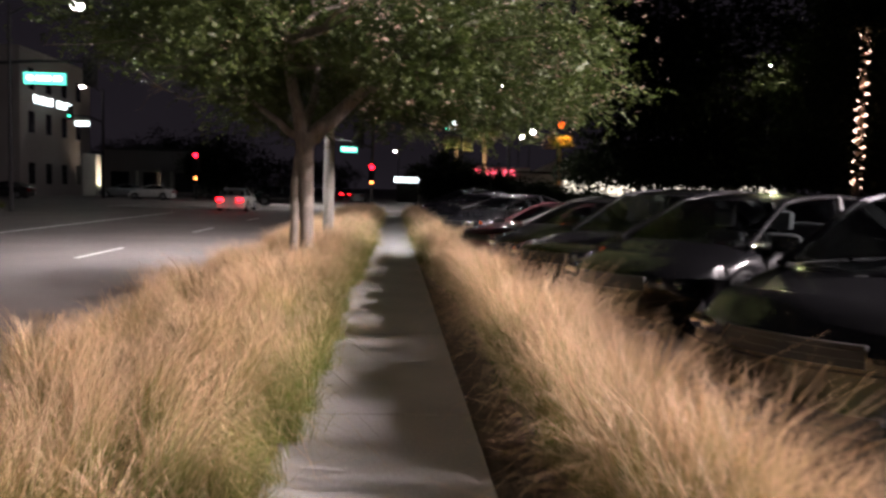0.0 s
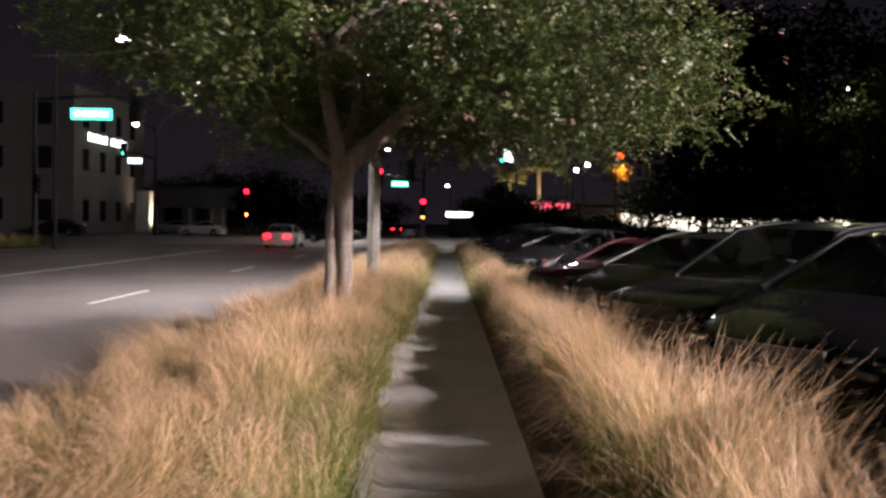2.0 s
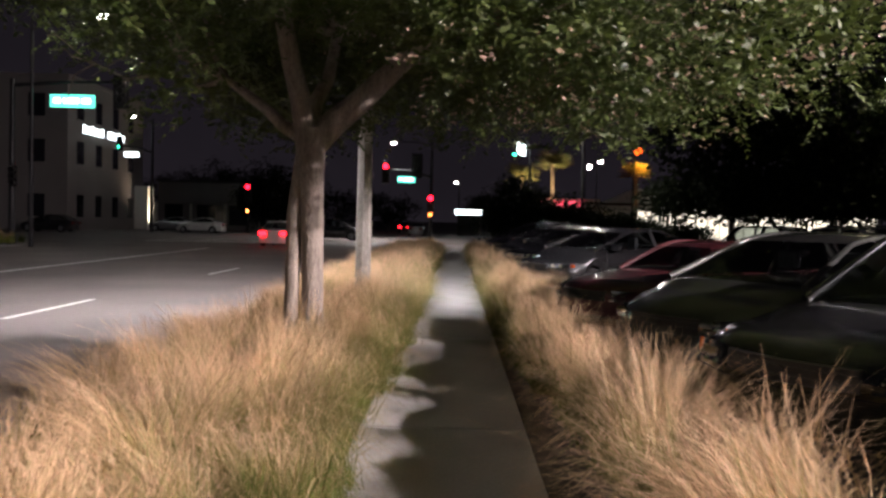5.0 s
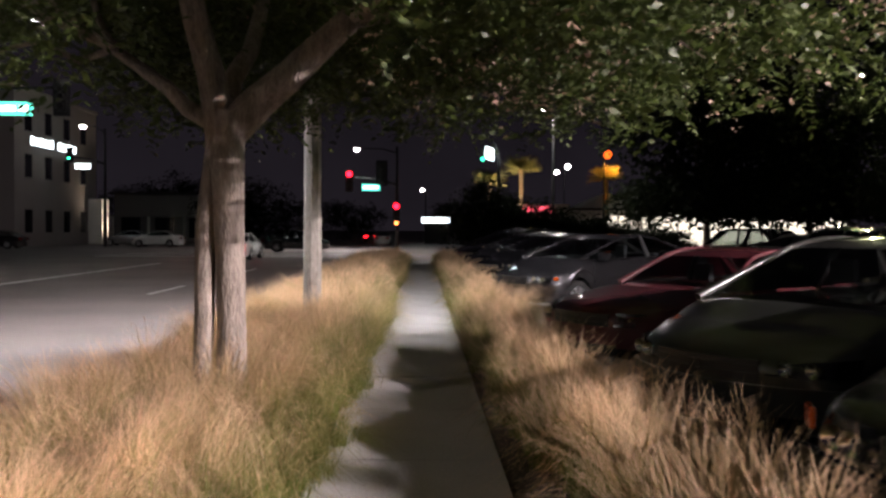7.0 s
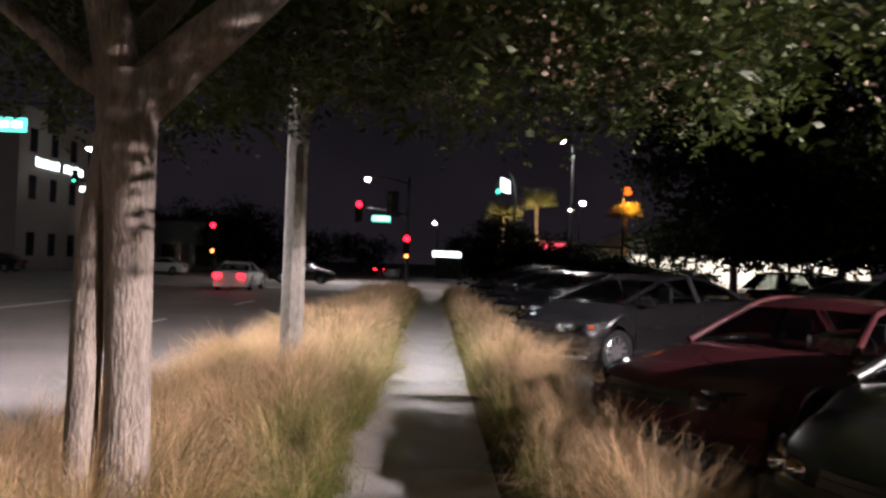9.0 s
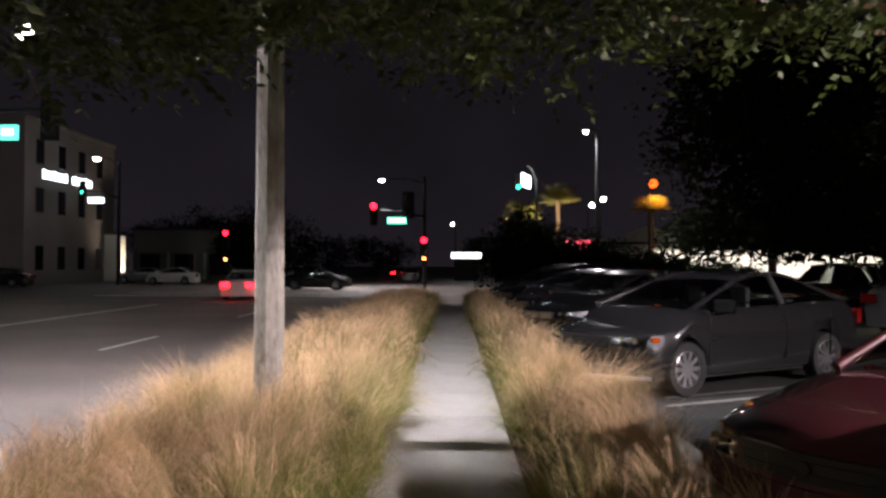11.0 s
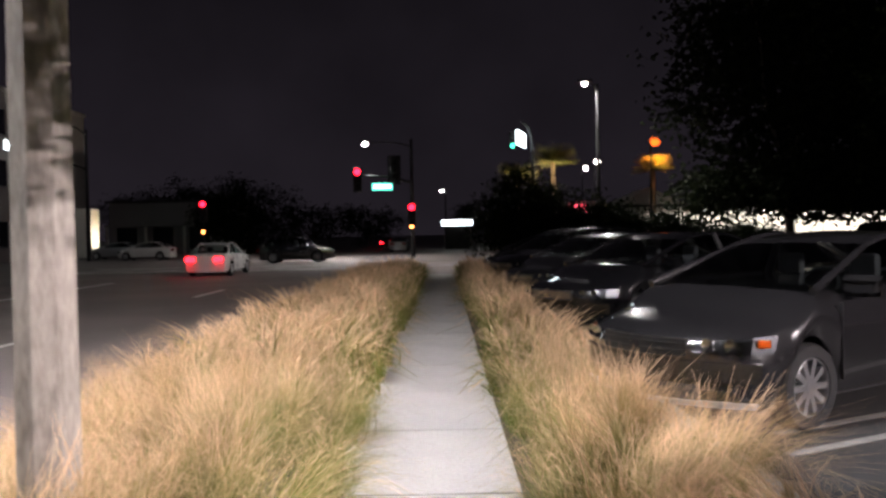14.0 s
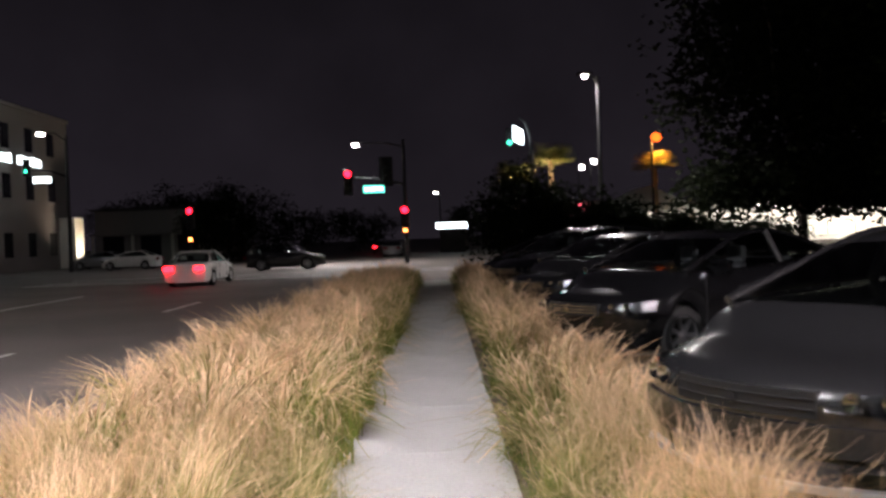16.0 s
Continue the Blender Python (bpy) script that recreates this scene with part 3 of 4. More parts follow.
# far right corner of the junction
t = empty("traffic_signal", pose(0, 72, ROAD_Z), "traffic signal pole with mast arm, red light and lit street sign", "traffic signal")
bm = bmesh.new()
tube(bm, [(-1.9, 0, 0), (-1.9, 0, 8.2)], [0.16, 0.10], 10)
part("pole", bm, M_DARKMETAL, t, smooth=40)
bm = bmesh.new()
tube(bm, [(-1.9, 0, 5.2), (-3.6, 0, 5.65), (-5.9, 0, 5.8)], [0.10, 0.08, 0.05], 8)
part("mast_arm", bm, M_DARKMETAL, t, smooth=40)
bm = bmesh.new()
tube(bm, [(-1.9, 0, 7.7), (-3.0, 0, 8.0), (-5.0, 0, 8.05)], [0.06, 0.05, 0.04], 8)
part("lamp_arm", bm, M_DARKMETAL, t, smooth=40)
bbox("lamp_lens", (-5.25, -0.16, 7.84, -4.9, 0.16, 8.0), G_LAMP, t, "lit white lamp lens")
signal_head(t, -5.65, -0.2, 5.45, G_RED, 1.7, False)
signal_head(t, -3.1, -0.2, 6.1, None, 1.5)
street_sign(t, -4.65, -3.25, 4.72, 5.2, -0.1)
t = empty("traffic_signal", pose(-1.86, 69.4, ROAD_Z), "corner signal post with red light and orange hand", "traffic signal")
bm = bmesh.new()
tube(bm, [(0, 0.15, 0), (0, 0.15, 3.7)], [0.08, 0.07], 10)
part("pole", bm, M_DARKMETAL, t, smooth=40)
signal_head(t, 0, -0.1, 2.9, G_RED, 1.6, False)
hb = bbox("walk_signal", (-0.2, -0.1, 1.95, 0.2, 0.1, 2.4), M_BLACK, t, bev=0.02)
bbox("hand_lens", (-0.12, -0.112, 2.03, 0.12, -0.104, 2.32), G_HAND, hb, "lit orange hand symbol")
# far left signal
t = empty("traffic_signal", pose(-20.5, 86, ROAD_Z), "far median signal post with red light", "traffic signal")
bm = bmesh.new()
tube(bm, [(0, 0.15, 0), (0, 0.15, 5.1)], [0.08, 0.07], 10)
part("pole", bm, M_DARKMETAL, t, smooth=40)
signal_head(t, 0, -0.1, 3.95, G_RED, 1.9, False)
hb = bbox("walk_signal", (-0.2, -0.1, 1.95, 0.2, 0.1, 2.4), M_BLACK, t, bev=0.02)
bbox("hand_lens", (-0.12, -0.112, 2.03, 0.12, -0.104, 2.32), G_HAND, hb, "lit orange hand symbol")
# near mast over the left lanes
t = empty("traffic_signal", pose(0, 44.8, ROAD_Z), "signal mast with lit green street name sign", "traffic signal")
bm = bmesh.new()
tube(bm, [(-21.5, 0, 0), (-21.5, 0, 8.0)], [0.16, 0.12], 10)
part("pole", bm, M_DARKMETAL, t, smooth=40)
bm = bmesh.new()
tube(bm, [(-21.5, 0, 7.7), (-19, 0, 7.9), (-16.2, 0, 7.95)], [0.10, 0.08, 0.05], 8)
part("mast_arm", bm, M_DARKMETAL, t, smooth=40)
street_sign(t, -19.68, -17.53, 6.70, 7.30, 0.0)
signal_head(t, -16.3, 0.1, 7.55, None, 1.3)
signal_head(t, -21.3, -0.3, 3.3, None, 1.0, False)
# far left mast
t = empty("traffic_signal", pose(0, 79.4, ROAD_Z), "far signal mast with lit white street sign and lamp", "traffic signal")
bm = bmesh.new()
tube(bm, [(-27.6, 0, 0), (-27.6, 0, 10.3)], [0.16, 0.10], 10)
part("pole", bm, M_DARKMETAL, t, smooth=40)
bm = bmesh.new()
tube(bm, [(-27.6, 0, 7.2), (-29, 0, 7.7), (-31.0, 0, 7.8)], [0.10, 0.08, 0.05], 8)
part("mast_arm", bm, M_DARKMETAL, t, smooth=40)
bm = bmesh.new()
tube(bm, [(-27.6, 0, 9.9), (-28.4, 0, 10.5), (-29.6, 0, 10.6)], [0.06, 0.05, 0.04], 8)
part("lamp_arm", bm, M_DARKMETAL, t, smooth=40)
bbox("lamp_lens", (-29.7, -0.2, 10.36, -29.3, 0.2, 10.56), G_LAMP, t, "lit white lamp lens")
signal_head(t, -30.6, -0.2, 8.0, G_GREEN)
bbox("street_sign", (-30.2, 0, 6.8, -28.9, 0.12, 7.25), G_WHITE, t, "lit white street sign", bev=0.01)
# near right corner mast, seen almost end on
t = empty("traffic_signal", pose(4.5, 54.4, ROAD_Z), "corner signal pole with angled lit sign and curved lamp arm", "traffic signal")
bm = bmesh.new()
tube(bm, [(0, 0, 0), (0, 0, 5.7)], [0.12, 0.08], 10)
part("pole", bm, M_DARKMETAL, t, smooth=40)
bm = bmesh.new()
tube(bm, [(0, 0, 5.6), (-0.05, 0, 6.1), (-0.22, 0, 6.6), (-0.5, 0, 6.85)], [0.06, 0.05, 0.045, 0.04], 8)
part("lamp_arm", bm, M_DARKMETAL, t, smooth=40)
sg = bmesh.new()
box(sg, -0.9, -0.05, -0.33, 0.9, 0.05, 0.33, 0.01, pose(-0.55, 0, 6.05, 0, 0, 72))
part("street_sign", sg, G_WHITE, t, "lit pale green street sign")
signal_head(t, -0.95, 0.1, 6.0, G_GREEN, 0.8, False)

# lit white shop pylon beyond the junction
t = empty("pylon_sign", pose(0.8, 100, ROAD_Z), "low pylon with a lit white sign panel", "sign")
bbox("panel", (-0.7, 0, 2.45, 2.5, 0.3, 3.05), G_WHITE, t, "lit white panel", bev=0.02)
bbox("plinth", (-0.4, 0.05, 0, 2.2, 0.25, 2.45), M_ROOF, t)


# ---- palms ----
def palm(x, y, h, r, label, trunk_mat, seed, fan=True):
    rng = np.random.default_rng(seed)
    t = empty("palm", pose(x, y, 0), label, "palm")
    bm = bmesh.new()
    tube(bm, [(0, 0, -0.1), (0.05, 0, h * 0.5), (0, 0, h)], [0.22, 0.17, 0.16], 10)
    part("trunk", bm, trunk_mat, t, smooth=40)
    out = []
    for k in range(46):
        az = rng.uniform(0, 2 * math.pi)
        el = rng.uniform(-0.25, 0.9)
        d = np.array([math.cos(az) * math.cos(el), math.sin(az) * math.cos(el), math.sin(el)])
        s = np.array([-math.sin(az), math.cos(az), 0.0])
        o = np.array([0, 0, h])
        tip = o + d * r * rng.uniform(0.8, 1.05)
        for j in range(9):
            a = (j - 4) * 0.12
            e = o + (d * math.cos(a) + s * math.sin(a)) * r + np.array([0, 0, -0.12 * r * abs(a)])
            q = o + (d * math.cos(a) + s * math.sin(a)) * r * 0.45
            w = (s * math.cos(a) - d * math.sin(a)) * 0.035
            out += [o, q + w, e, q - w]
    quads("fronds", np.array(out), M_FROND, t)
    return t


palm(8.3, 75, 6.6, 2.0, "fan palm lit from below by a warm light", M_TRUNKLIT, 1)
palm(5.8, 76, 5.6, 1.8, "smaller fan palm lit from below", M_TRUNKLIT, 2)
palm(14.4, 70.5, 5.6, 1.6, "palm under an orange lamp", M_TRUNKLIT, 3)
palm(23.5, 40, 10.0, 1.4, "palm trunk wrapped in small lights", M_TRUNKLIT, 4)
for x, y, h in ((8.3, 74.2, 0.3), (5.8, 75.2, 0.3)):
    street_light("palm_uplight", (x, y, h), (x, y + 0.7, 6), 200, (1.0, 0.84, 0.58), 0.2, 60)
t = lamp_post(pose(14.0, 69.5, 0), "orange sodium lamp on a post", 7.3, 0.3, 0.42, G_SODIUM)
street_light("sodium_light", (14.5, 69.4, 7.2), (14.5, 69.9, 0), 2600, (1.0, 0.40, 0.10), 0.3)
lights = empty("light_string", pose(23.5, 40, 0), "string of small warm lights round a palm trunk", "light string")
for k in range(150):
    a = k * 0.62
    bm = bmesh.new()
    bmesh.ops.create_icosphere(bm, subdivisions=1, radius=0.034 if k % 3 else 0.05, matrix=Matrix.Translation((0.25 * math.cos(a), 0.25 * math.sin(a), 2.2 + k * 0.052)))
    part("bulb", bm, G_STRING, lights)


# ---- buildings ----
def office():
    """Three-storey pale office block on the left with dark windows and lit lettering."""
    t = empty("office_building", pose(-34, 76.5, ROAD_Z), "three-storey pale stucco office block with dark windows", "building")
    bbox("wall", (-34, 0, 0, 0, 17.2, 13.4), M_WALL, t)
    bbox("parapet", (-34.15, -0.15, 13.4, 0.15, 17.35, 13.7), M_WALL, t)
    bbox("roof", (-33.8, 0.2, 13.7, -0.2, 17.0, 13.75), M_ROOF, t)
    for z in (1.2, 6.0, 10.0):
        for y in (1.8, 5.6, 9.4, 13.2):
            w = bbox("window", (0.0, y, z, 0.03, y + 1.3, z + 2.0), M_WINDOW, t)
            bbox("sill", (0.0, y - 0.1, z - 0.12, 0.10, y + 1.4, z - 0.02), M_WALL, w)
        for x in (-3.5, -8, -12.5, -17, -21.5, -26):
            w = bbox("window", (x, -0.03, z, x + 1.5, 0.0, z + 2.0), M_WINDOW, t)
            bbox("sill", (x - 0.1, -0.10, z - 0.12, x + 1.6, 0.0, z - 0.02), M_WALL, w)
    s = bbox("sign_band", (0.05, 2.6, 8.75, 0.10, 12.4, 9.65), M_WALL, t)
    y = 2.7
    rng = random.Random(4)
    for k in range(19):
        w = rng.uniform(0.28, 0.44)
        if k not in (9, 10):
            bbox("lettering", (0.11, y, 8.85, 0.19, y + w, 9.5 if k % 4 else 9.6), G_WHITE, s, "lit white unreadable lettering")
        y += w + 0.13
    bbox("entrance_wall", (0.0, 15.0, 0, 1.4, 16.9, 4.6), M_WHITEWALL, t)
    return t


office()
street_light("entrance_light", (-31.6, 92.2, 0.4), (-32.4, 92.2, 4.0), 120, (1.0, 0.8, 0.6), 0.3, 120)


def low_shop(x0, x1, y, h, label):
    t = empty("low_building", pose(x0, y, ROAD_Z), label, "building")
    w = x1 - x0
    bbox("wall", (0, 0, 0, w, 10, h), M_WALL, t)
    bbox("roof", (-0.3, -0.4, h, w + 0.3, 10.3, h + 0.25), M_ROOF, t)
    n = max(2, int(w / 4))
    for k in range(n):
        x = 0.8 + k * (w - 1.2) / n
        bbox("window", (x, -0.04, 0.5, x + 2.2, 0.0, 2.9), M_WINDOW, t)
    for k in range(n + 1):
        x = 0.2 + k * (w - 0.6) / n
        bbox("post", (x, -1.6, 0, x + 0.25, -1.35, 3.0), M_WHITEWALL, t)
    bbox("canopy", (0, -1.8, 3.0, w, -0.45, 3.2), M_WALL, t)
    return t


low_shop(-36, -23, 104, 5.6, "low pale building with posts and a canopy")


def store():
    """Brightly lit white shop with a gabled end and red sign band."""
    t = empty("shop_building", pose(8, 90, 0), "brightly lit white shop building with red sign", "building")
    bbox("wall", (0, 0.4, 0, 36, 14, 3.6), M_WHITEWALL, t)
    bbox("roof", (-0.3, 0.0, 3.6, 36.3, 14.3, 3.85), M_ROOF, t)
    raw("gable", [(8, 0.2, 3.85), (14.5, 0.2, 3.85), (11.2, 0.2, 5.4), (8, 6, 3.85), (14.5, 6, 3.85), (11.2, 6, 5.4)], [(0, 1, 2), (3, 5, 4), (0, 2, 5, 3), (1, 4, 5, 2), (0, 3, 4, 1)], M_WHITEWALL, t)
    for k in range(10):
        x = 11.1 + k * 2.5
        w = bbox("shop_window", (x, 0.30, 0.5, x + 2.1, 0.36, 3.0), G_SHOP, t, "lit shop window")
        bbox("mullion", (x + 1.0, 0.24, 0.5, x + 1.08, 0.30, 3.0), M_WALL, w)
    bbox("sign_band", (0.4, 0.0, 2.7, 7.2, 0.3, 4.2), M_WHITEWALL, t)
    for k, (a, b) in enumerate(((0.7, 1.6), (1.8, 2.5), (2.7, 3.4), (3.9, 5.4))):
        bbox("sign_letter", (a, -0.12, 3.1, b, -0.02, 3.9), G_REDSIGN, t, "lit red unreadable lettering")
    return t


store()
# added fill lights without fixtures, to brighten the right part of the shop wall
for x in (30, 38):
    street_light("shop_wall_fill", (x, 85.5, 4.6), (x, 90.4, 2.0), 500, (1.0, 0.93, 0.82), 0.6, 140)
# lamp and post added inside the crown to make a yellow-green lit leaf patch
lamp_post(pose(24.4, 52.2, 0), "added lamp post hidden in tree foliage to light its leaves", 10.2, 0.0, 0.10, r=0.07)
street_light("leaf_patch_light", (24.4, 52.0, 10.1), (24.4, 49.0, 8.6), 420, (1.0, 0.95, 0.55), 0.4, 170)


# ---- cars ----
def lerp_table(table, u):
    for (a, va), (b, vb) in zip(table, table[1:]):
        if u <= b:
            k = 0 if b == a else max(0.0, (u - a) / (b - a))
            k = k * k * (3 - 2 * k) if len(table) > 4 else k
            return va + (vb - va) * k
    return table[-1][1]


def paint(name, colour, rough=0.3, metal=0.4):
    return mat(name, colour, rough, metal, var=0.10, scale=2.5, fine=30, coat=1.0)


def wheel(parent, u, v, r, side, spokes, rim_mat):
    m = pose(u, v, r, 90 if side < 0 else -90, 0, 0)
    w = bmesh.new()
    lathe(w, [(r * 0.66, -0.09), (r * 0.93, -0.10), (r, -0.07), (r, 0.07), (r * 0.95, 0.10), (r * 0.70, 0.105), (r * 0.66, 0.09)], 28, m)
    ty = part("tyre", w, M_TYRE, parent, smooth=40)
    w = bmesh.new()
    lathe(w, [(r * 0.68, 0.09), (r * 0.64, 0.095), (r * 0.61, 0.05), (r * 0.60, -0.05)], 28, m)
    lathe(w, [(0.0, 0.085), (r * 0.14, 0.085), (r * 0.17, 0.06)], 16, m)
    for k in range(spokes):
        a = 2 * math.pi * k / spokes
        box(w, r * 0.1, -r * 0.075, 0.045, r * 0.65, r * 0.075, 0.082, 0.0, m @ pose(0, 0, 0, 0, 0, math.degrees(a)))
    part("rim", w, rim_mat, ty, smooth=30)
    w = bmesh.new()
    lathe(w, [(0, -0.02), (r * 0.62, -0.02)], 20, m)
    part("brake_disc", w, M_BLACK, ty)


def car(label, x, y, turn, colour_mat, L=4.5, W=1.75, H=1.43, hood=0.80, nose=0.66, cowl=0.98, deck=1.02, belt=0.92, cabin=(1.20, 2.05, 3.35, 4.05), wheels=(0.88, 3.55), r=0.318,
        spokes=7, rim=None, lamp="sweep", bars=3, bar_mat=None, rear_lit=False, group="parked cars", z=0.0, amber=False, seats=True, plate=False, front_lit=False, trim=False):
    """A car whose nose is at its origin and whose tail runs along its own x axis. cabin: windscreen foot, roof front, roof rear, rear glass foot."""
    t = empty("car", pose(x, y, z, 0, 0, turn), label, "car", group)
    hw = W / 2
    bow_f, bow_r = 0.34, 0.22
    top = [(0, nose - 0.07), (0.05, nose), (0.14, nose + 0.05), (0.40, hood), (cabin[0], cowl), (cabin[0] + 0.3, cowl + 0.01), (cabin[3] - 0.2, deck), (cabin[3], deck), (L - 0.1, deck - 0.05), (L, deck - 0.13)]
    plan = [(0, 0.85), (0.06, 0.92), (0.25, 0.965), (0.8, 1.0), (L - 0.9, 1.0), (L - 0.2, 0.95), (L, 0.90)]

    def zlow(u):
        s = 0.24 if 0.5 < u < L - 0.5 else 0.20 + 0.14 * max(0.0, 1 - u / 0.10) ** 2
        for c in wheels:
            d = abs(u - c)
            if d < r * 1.16:
                s = max(s, r + math.sqrt((r * 1.16) ** 2 - d * d))
        return s

    def bowed(u, v):
        f = max(0.0, 1 - u / 1.1)
        b = max(0.0, 1 - (L - u) / 0.9)
        return u + bow_f * f * (v / hw) ** 2 - bow_r * b * (v / hw) ** 2

    us = sorted(set([0, 0.03, 0.08, 0.15, 0.25] + [c + r * 1.16 * k / 8 for c in wheels for k in range(-8, 9)] + [c + s * (r * 1.16 + 0.002) for c in wheels for s in (-1, 1)]
                    + list(np.linspace(0.4, L - 0.3, 22)) + [L - 0.15, L - 0.06, L]))
    bm = bmesh.new()
    rings = []
    for u in us:
        w, zt, zl = hw * lerp_table(plan, u), lerp_table(top, u), zlow(u)
        zb = min(belt, zt - 0.05)
        zl = min(zl, zb - 0.05)
        prof = [(0.93, zl), (0.985, zl + 0.30 * (zb - zl)), (1.0, zl + 0.58 * (zb - zl)), (0.985, zl + 0.84 * (zb - zl)), (0.945, zb), (0.86, zt - 0.012), (0.55, zt + 0.012), (0.0, zt + 0.022)]
        row = [bm.verts.new((bowed(u, w * a), w * a, b)) for a, b in prof] + [bm.verts.new((bowed(u, w * a), -w * a, b)) for a, b in prof[-2::-1]]
        rings.append(row)
    for a, b in zip(rings, rings[1:]):
        for k in range(len(a) - 1):
            bm.faces.new((a[k], a[k + 1], b[k + 1], b[k]))
    for row, u in ((rings[0], 0.0), (rings[-1], L)):
        n = len(row)
        for k in range(n // 2):
            p, q, s, e = row[k], row[k + 1], row[n - 2 - k], row[n - 1 - k]
            cols = 8
            g = []
            for lo, hi in ((p, e), (q, s)):
                line = [lo]
                for j in range(1, cols):
                    v = lo.co.y + (hi.co.y - lo.co.y) * j / cols
                    line.append(bm.verts.new((bowed(u, v), v, lo.co.z)))
                g.append(line + [hi])
            for j in range(cols):
                vs = [g[0][j], g[0][j + 1], g[1][j + 1], g[1][j]]
                if len(set(vs)) == 4:
                    bm.faces.new(vs)
                elif len(set(vs)) == 3:
                    bm.faces.new(list(dict.fromkeys(vs)))
    bmesh.ops.remove_doubles(bm, verts=bm.verts, dist=0.0005)
    part("body", bm, colour_mat, t, smooth=32)
    bm = bmesh.new()
    box(bm, 0.45, -hw * 0.80, 0.18, L - 0.35, hw * 0.80, 0.5)
    part("underbody", bm, M_BLACK, t)
    for c in wheels:
        for s in (-1, 1):
            wheel(t, c, s * (hw - 0.115), r, s, spokes, rim or M_ALLOY)

    # cabin
    u1, u2, u3, u4 = cabin
    zb0, zb1, zr = cowl + 0.005, deck + 0.005, H - 0.05
    wb, wr = hw * 0.90, hw * 0.70

    def rz(k):
        return zr + 0.025 - 0.085 * (2 * k - 1) ** 2

    bm = bmesh.new()
    g = []
    for i in range(9):
        u = u2 + (u3 - u2) * i / 8
        rise = 0.05 * math.sin(math.pi * (0.15 + 0.75 * i / 8))
        g.append([bm.verts.new((u + (0.06 * (abs(k - 4) / 4) ** 2 if i == 0 else 0), wr * (k - 4) / 4, rz(i / 8) + 0.6 * rise * (1 - ((k - 4) / 4) ** 2))) for k in range(9)])
    for a, b in zip(g, g[1:]):
        for k in range(8):
            bm.faces.new((a[k], a[k + 1], b[k + 1], b[k]))
    roof = part("roof", bm, colour_mat, t, smooth=50)

    def sheet(name, corners, material, bulge, n=6):
        a, b, c, d = [Vector(p) for p in corners]
        bm = bmesh.new()
        nrm = (b - a).cross(d - a).normalized()
        rows = []
        for i in range(n + 1):
            for_row = []
            for j in range(n + 1):
                p = a.lerp(b, j / n).lerp(d.lerp(c, j / n), i / n)
                for_row.append(bm.verts.new(p + nrm * bulge * 4 * (j / n) * (1 - j / n)))
            rows.append(for_row)
        for p, q in zip(rows, rows[1:]):
            for j in range(n):
                bm.faces.new((p[j], p[j + 1], q[j + 1], q[j]))
        return part(name, bm, material, t, smooth=60)

    ws = sheet("windscreen", [(u1 + 0.05, wb * 0.97, zb0), (u1 + 0.05, -wb * 0.97, zb0), (u2 + 0.02, -wr * 0.97, rz(0) + 0.006), (u2 + 0.02, wr * 0.97, rz(0) + 0.006)], M_GLASS, 0.0)
    for v in ws.data.vertices:
        v.co.x -= 0.13 * (1 - (v.co.y / wb) ** 2)
    rg = sheet("rear_window", [(u4 - 0.03, -wb * 0.95, zb1), (u4 - 0.03, wb * 0.95, zb1), (u3, wr * 0.95, rz(1)), (u3, -wr * 0.95, rz(1))], M_GLASS, 0.05)
    mid = (u1 + u4) / 2 + 0.1
    um = (u2 + u3) / 2 + 0.05
    for s in (-1, 1):
        def at(u, f):
            lo = Vector((u, s * wb, zb0 + (zb1 - zb0) * (u - u1) / (u4 - u1)))
            tt = max(0.0, min(1.0, (u - u1) / (u4 - u1)))
            hi = Vector((u2 + (u3 - u2) * tt, s * wr, rz(tt)))
            return lo.lerp(hi, f)
        sheet("side_window", [at(u1 + 0.12, 0.0), at(mid - 0.05, 0.0), at(mid - 0.05, 0.95), at(u1 + 0.12, 0.93)], M_GLASS, -s * 0.015)
        sheet("side_window", [at(mid + 0.05, 0.0), at(u4 - 0.28, 0.0), at(u4 - 0.28, 0.93), at(mid + 0.05, 0.95)], M_GLASS, -s * 0.015)
        bm = bmesh.new()
        tube(bm, [at(u1, -0.02), at(u1, 0.5), at(u1 + 0.02, 1.02)], [0.036, 0.030, 0.028], 8)
        tube(bm, [at(u1 + (u4 - u1) * k / 6, 1.0) for k in range(7)], [0.028] * 7, 8)
        part("front_pillar", bm, colour_mat, t, smooth=60)
        bm = bmesh.new()
        tube(bm, [at(mid, -0.02), at(mid, 1.0)], [0.045, 0.035], 6)
        part("door_pillar", bm, M_BLACK, t, smooth=60)
        sheet("rear_pillar", [at(u4 - 0.28, -0.02), at(u4 + 0.02, -0.02), at(u4 + 0.02, 1.0), at(u4 - 0.28, 1.0)], colour_mat, -s * 0.02)
        # mirror, door seams, handles
        bm = bmesh.new()
        box(bm, u1 + 0.36, s * (hw - 0.03), belt + 0.055, u1 + 0.44, s * (hw + 0.14), belt + 0.145, 0.035)
        mi = part("mirror", bm, colour_mat, t, smooth=50)
        bm = bmesh.new()
        box(bm, u1 + 0.438, s * (hw + 0.0), belt + 0.07, u1 + 0.446, s * (hw + 0.125), belt + 0.13)
        part("mirror_glass", bm, M_CHROME, mi)
        for u in (u1 + 0.22, mid, u4 - 0.55):
            bm = bmesh.new()
            box(bm, u - 0.004, s * (hw * 0.975), 0.34, u + 0.004, s * (hw * 1.004), belt - 0.02)
            part("door_seam", bm, M_BLACK, t)
        for u in (mid - 0.22, u4 - 0.72):
            bm = bmesh.new()
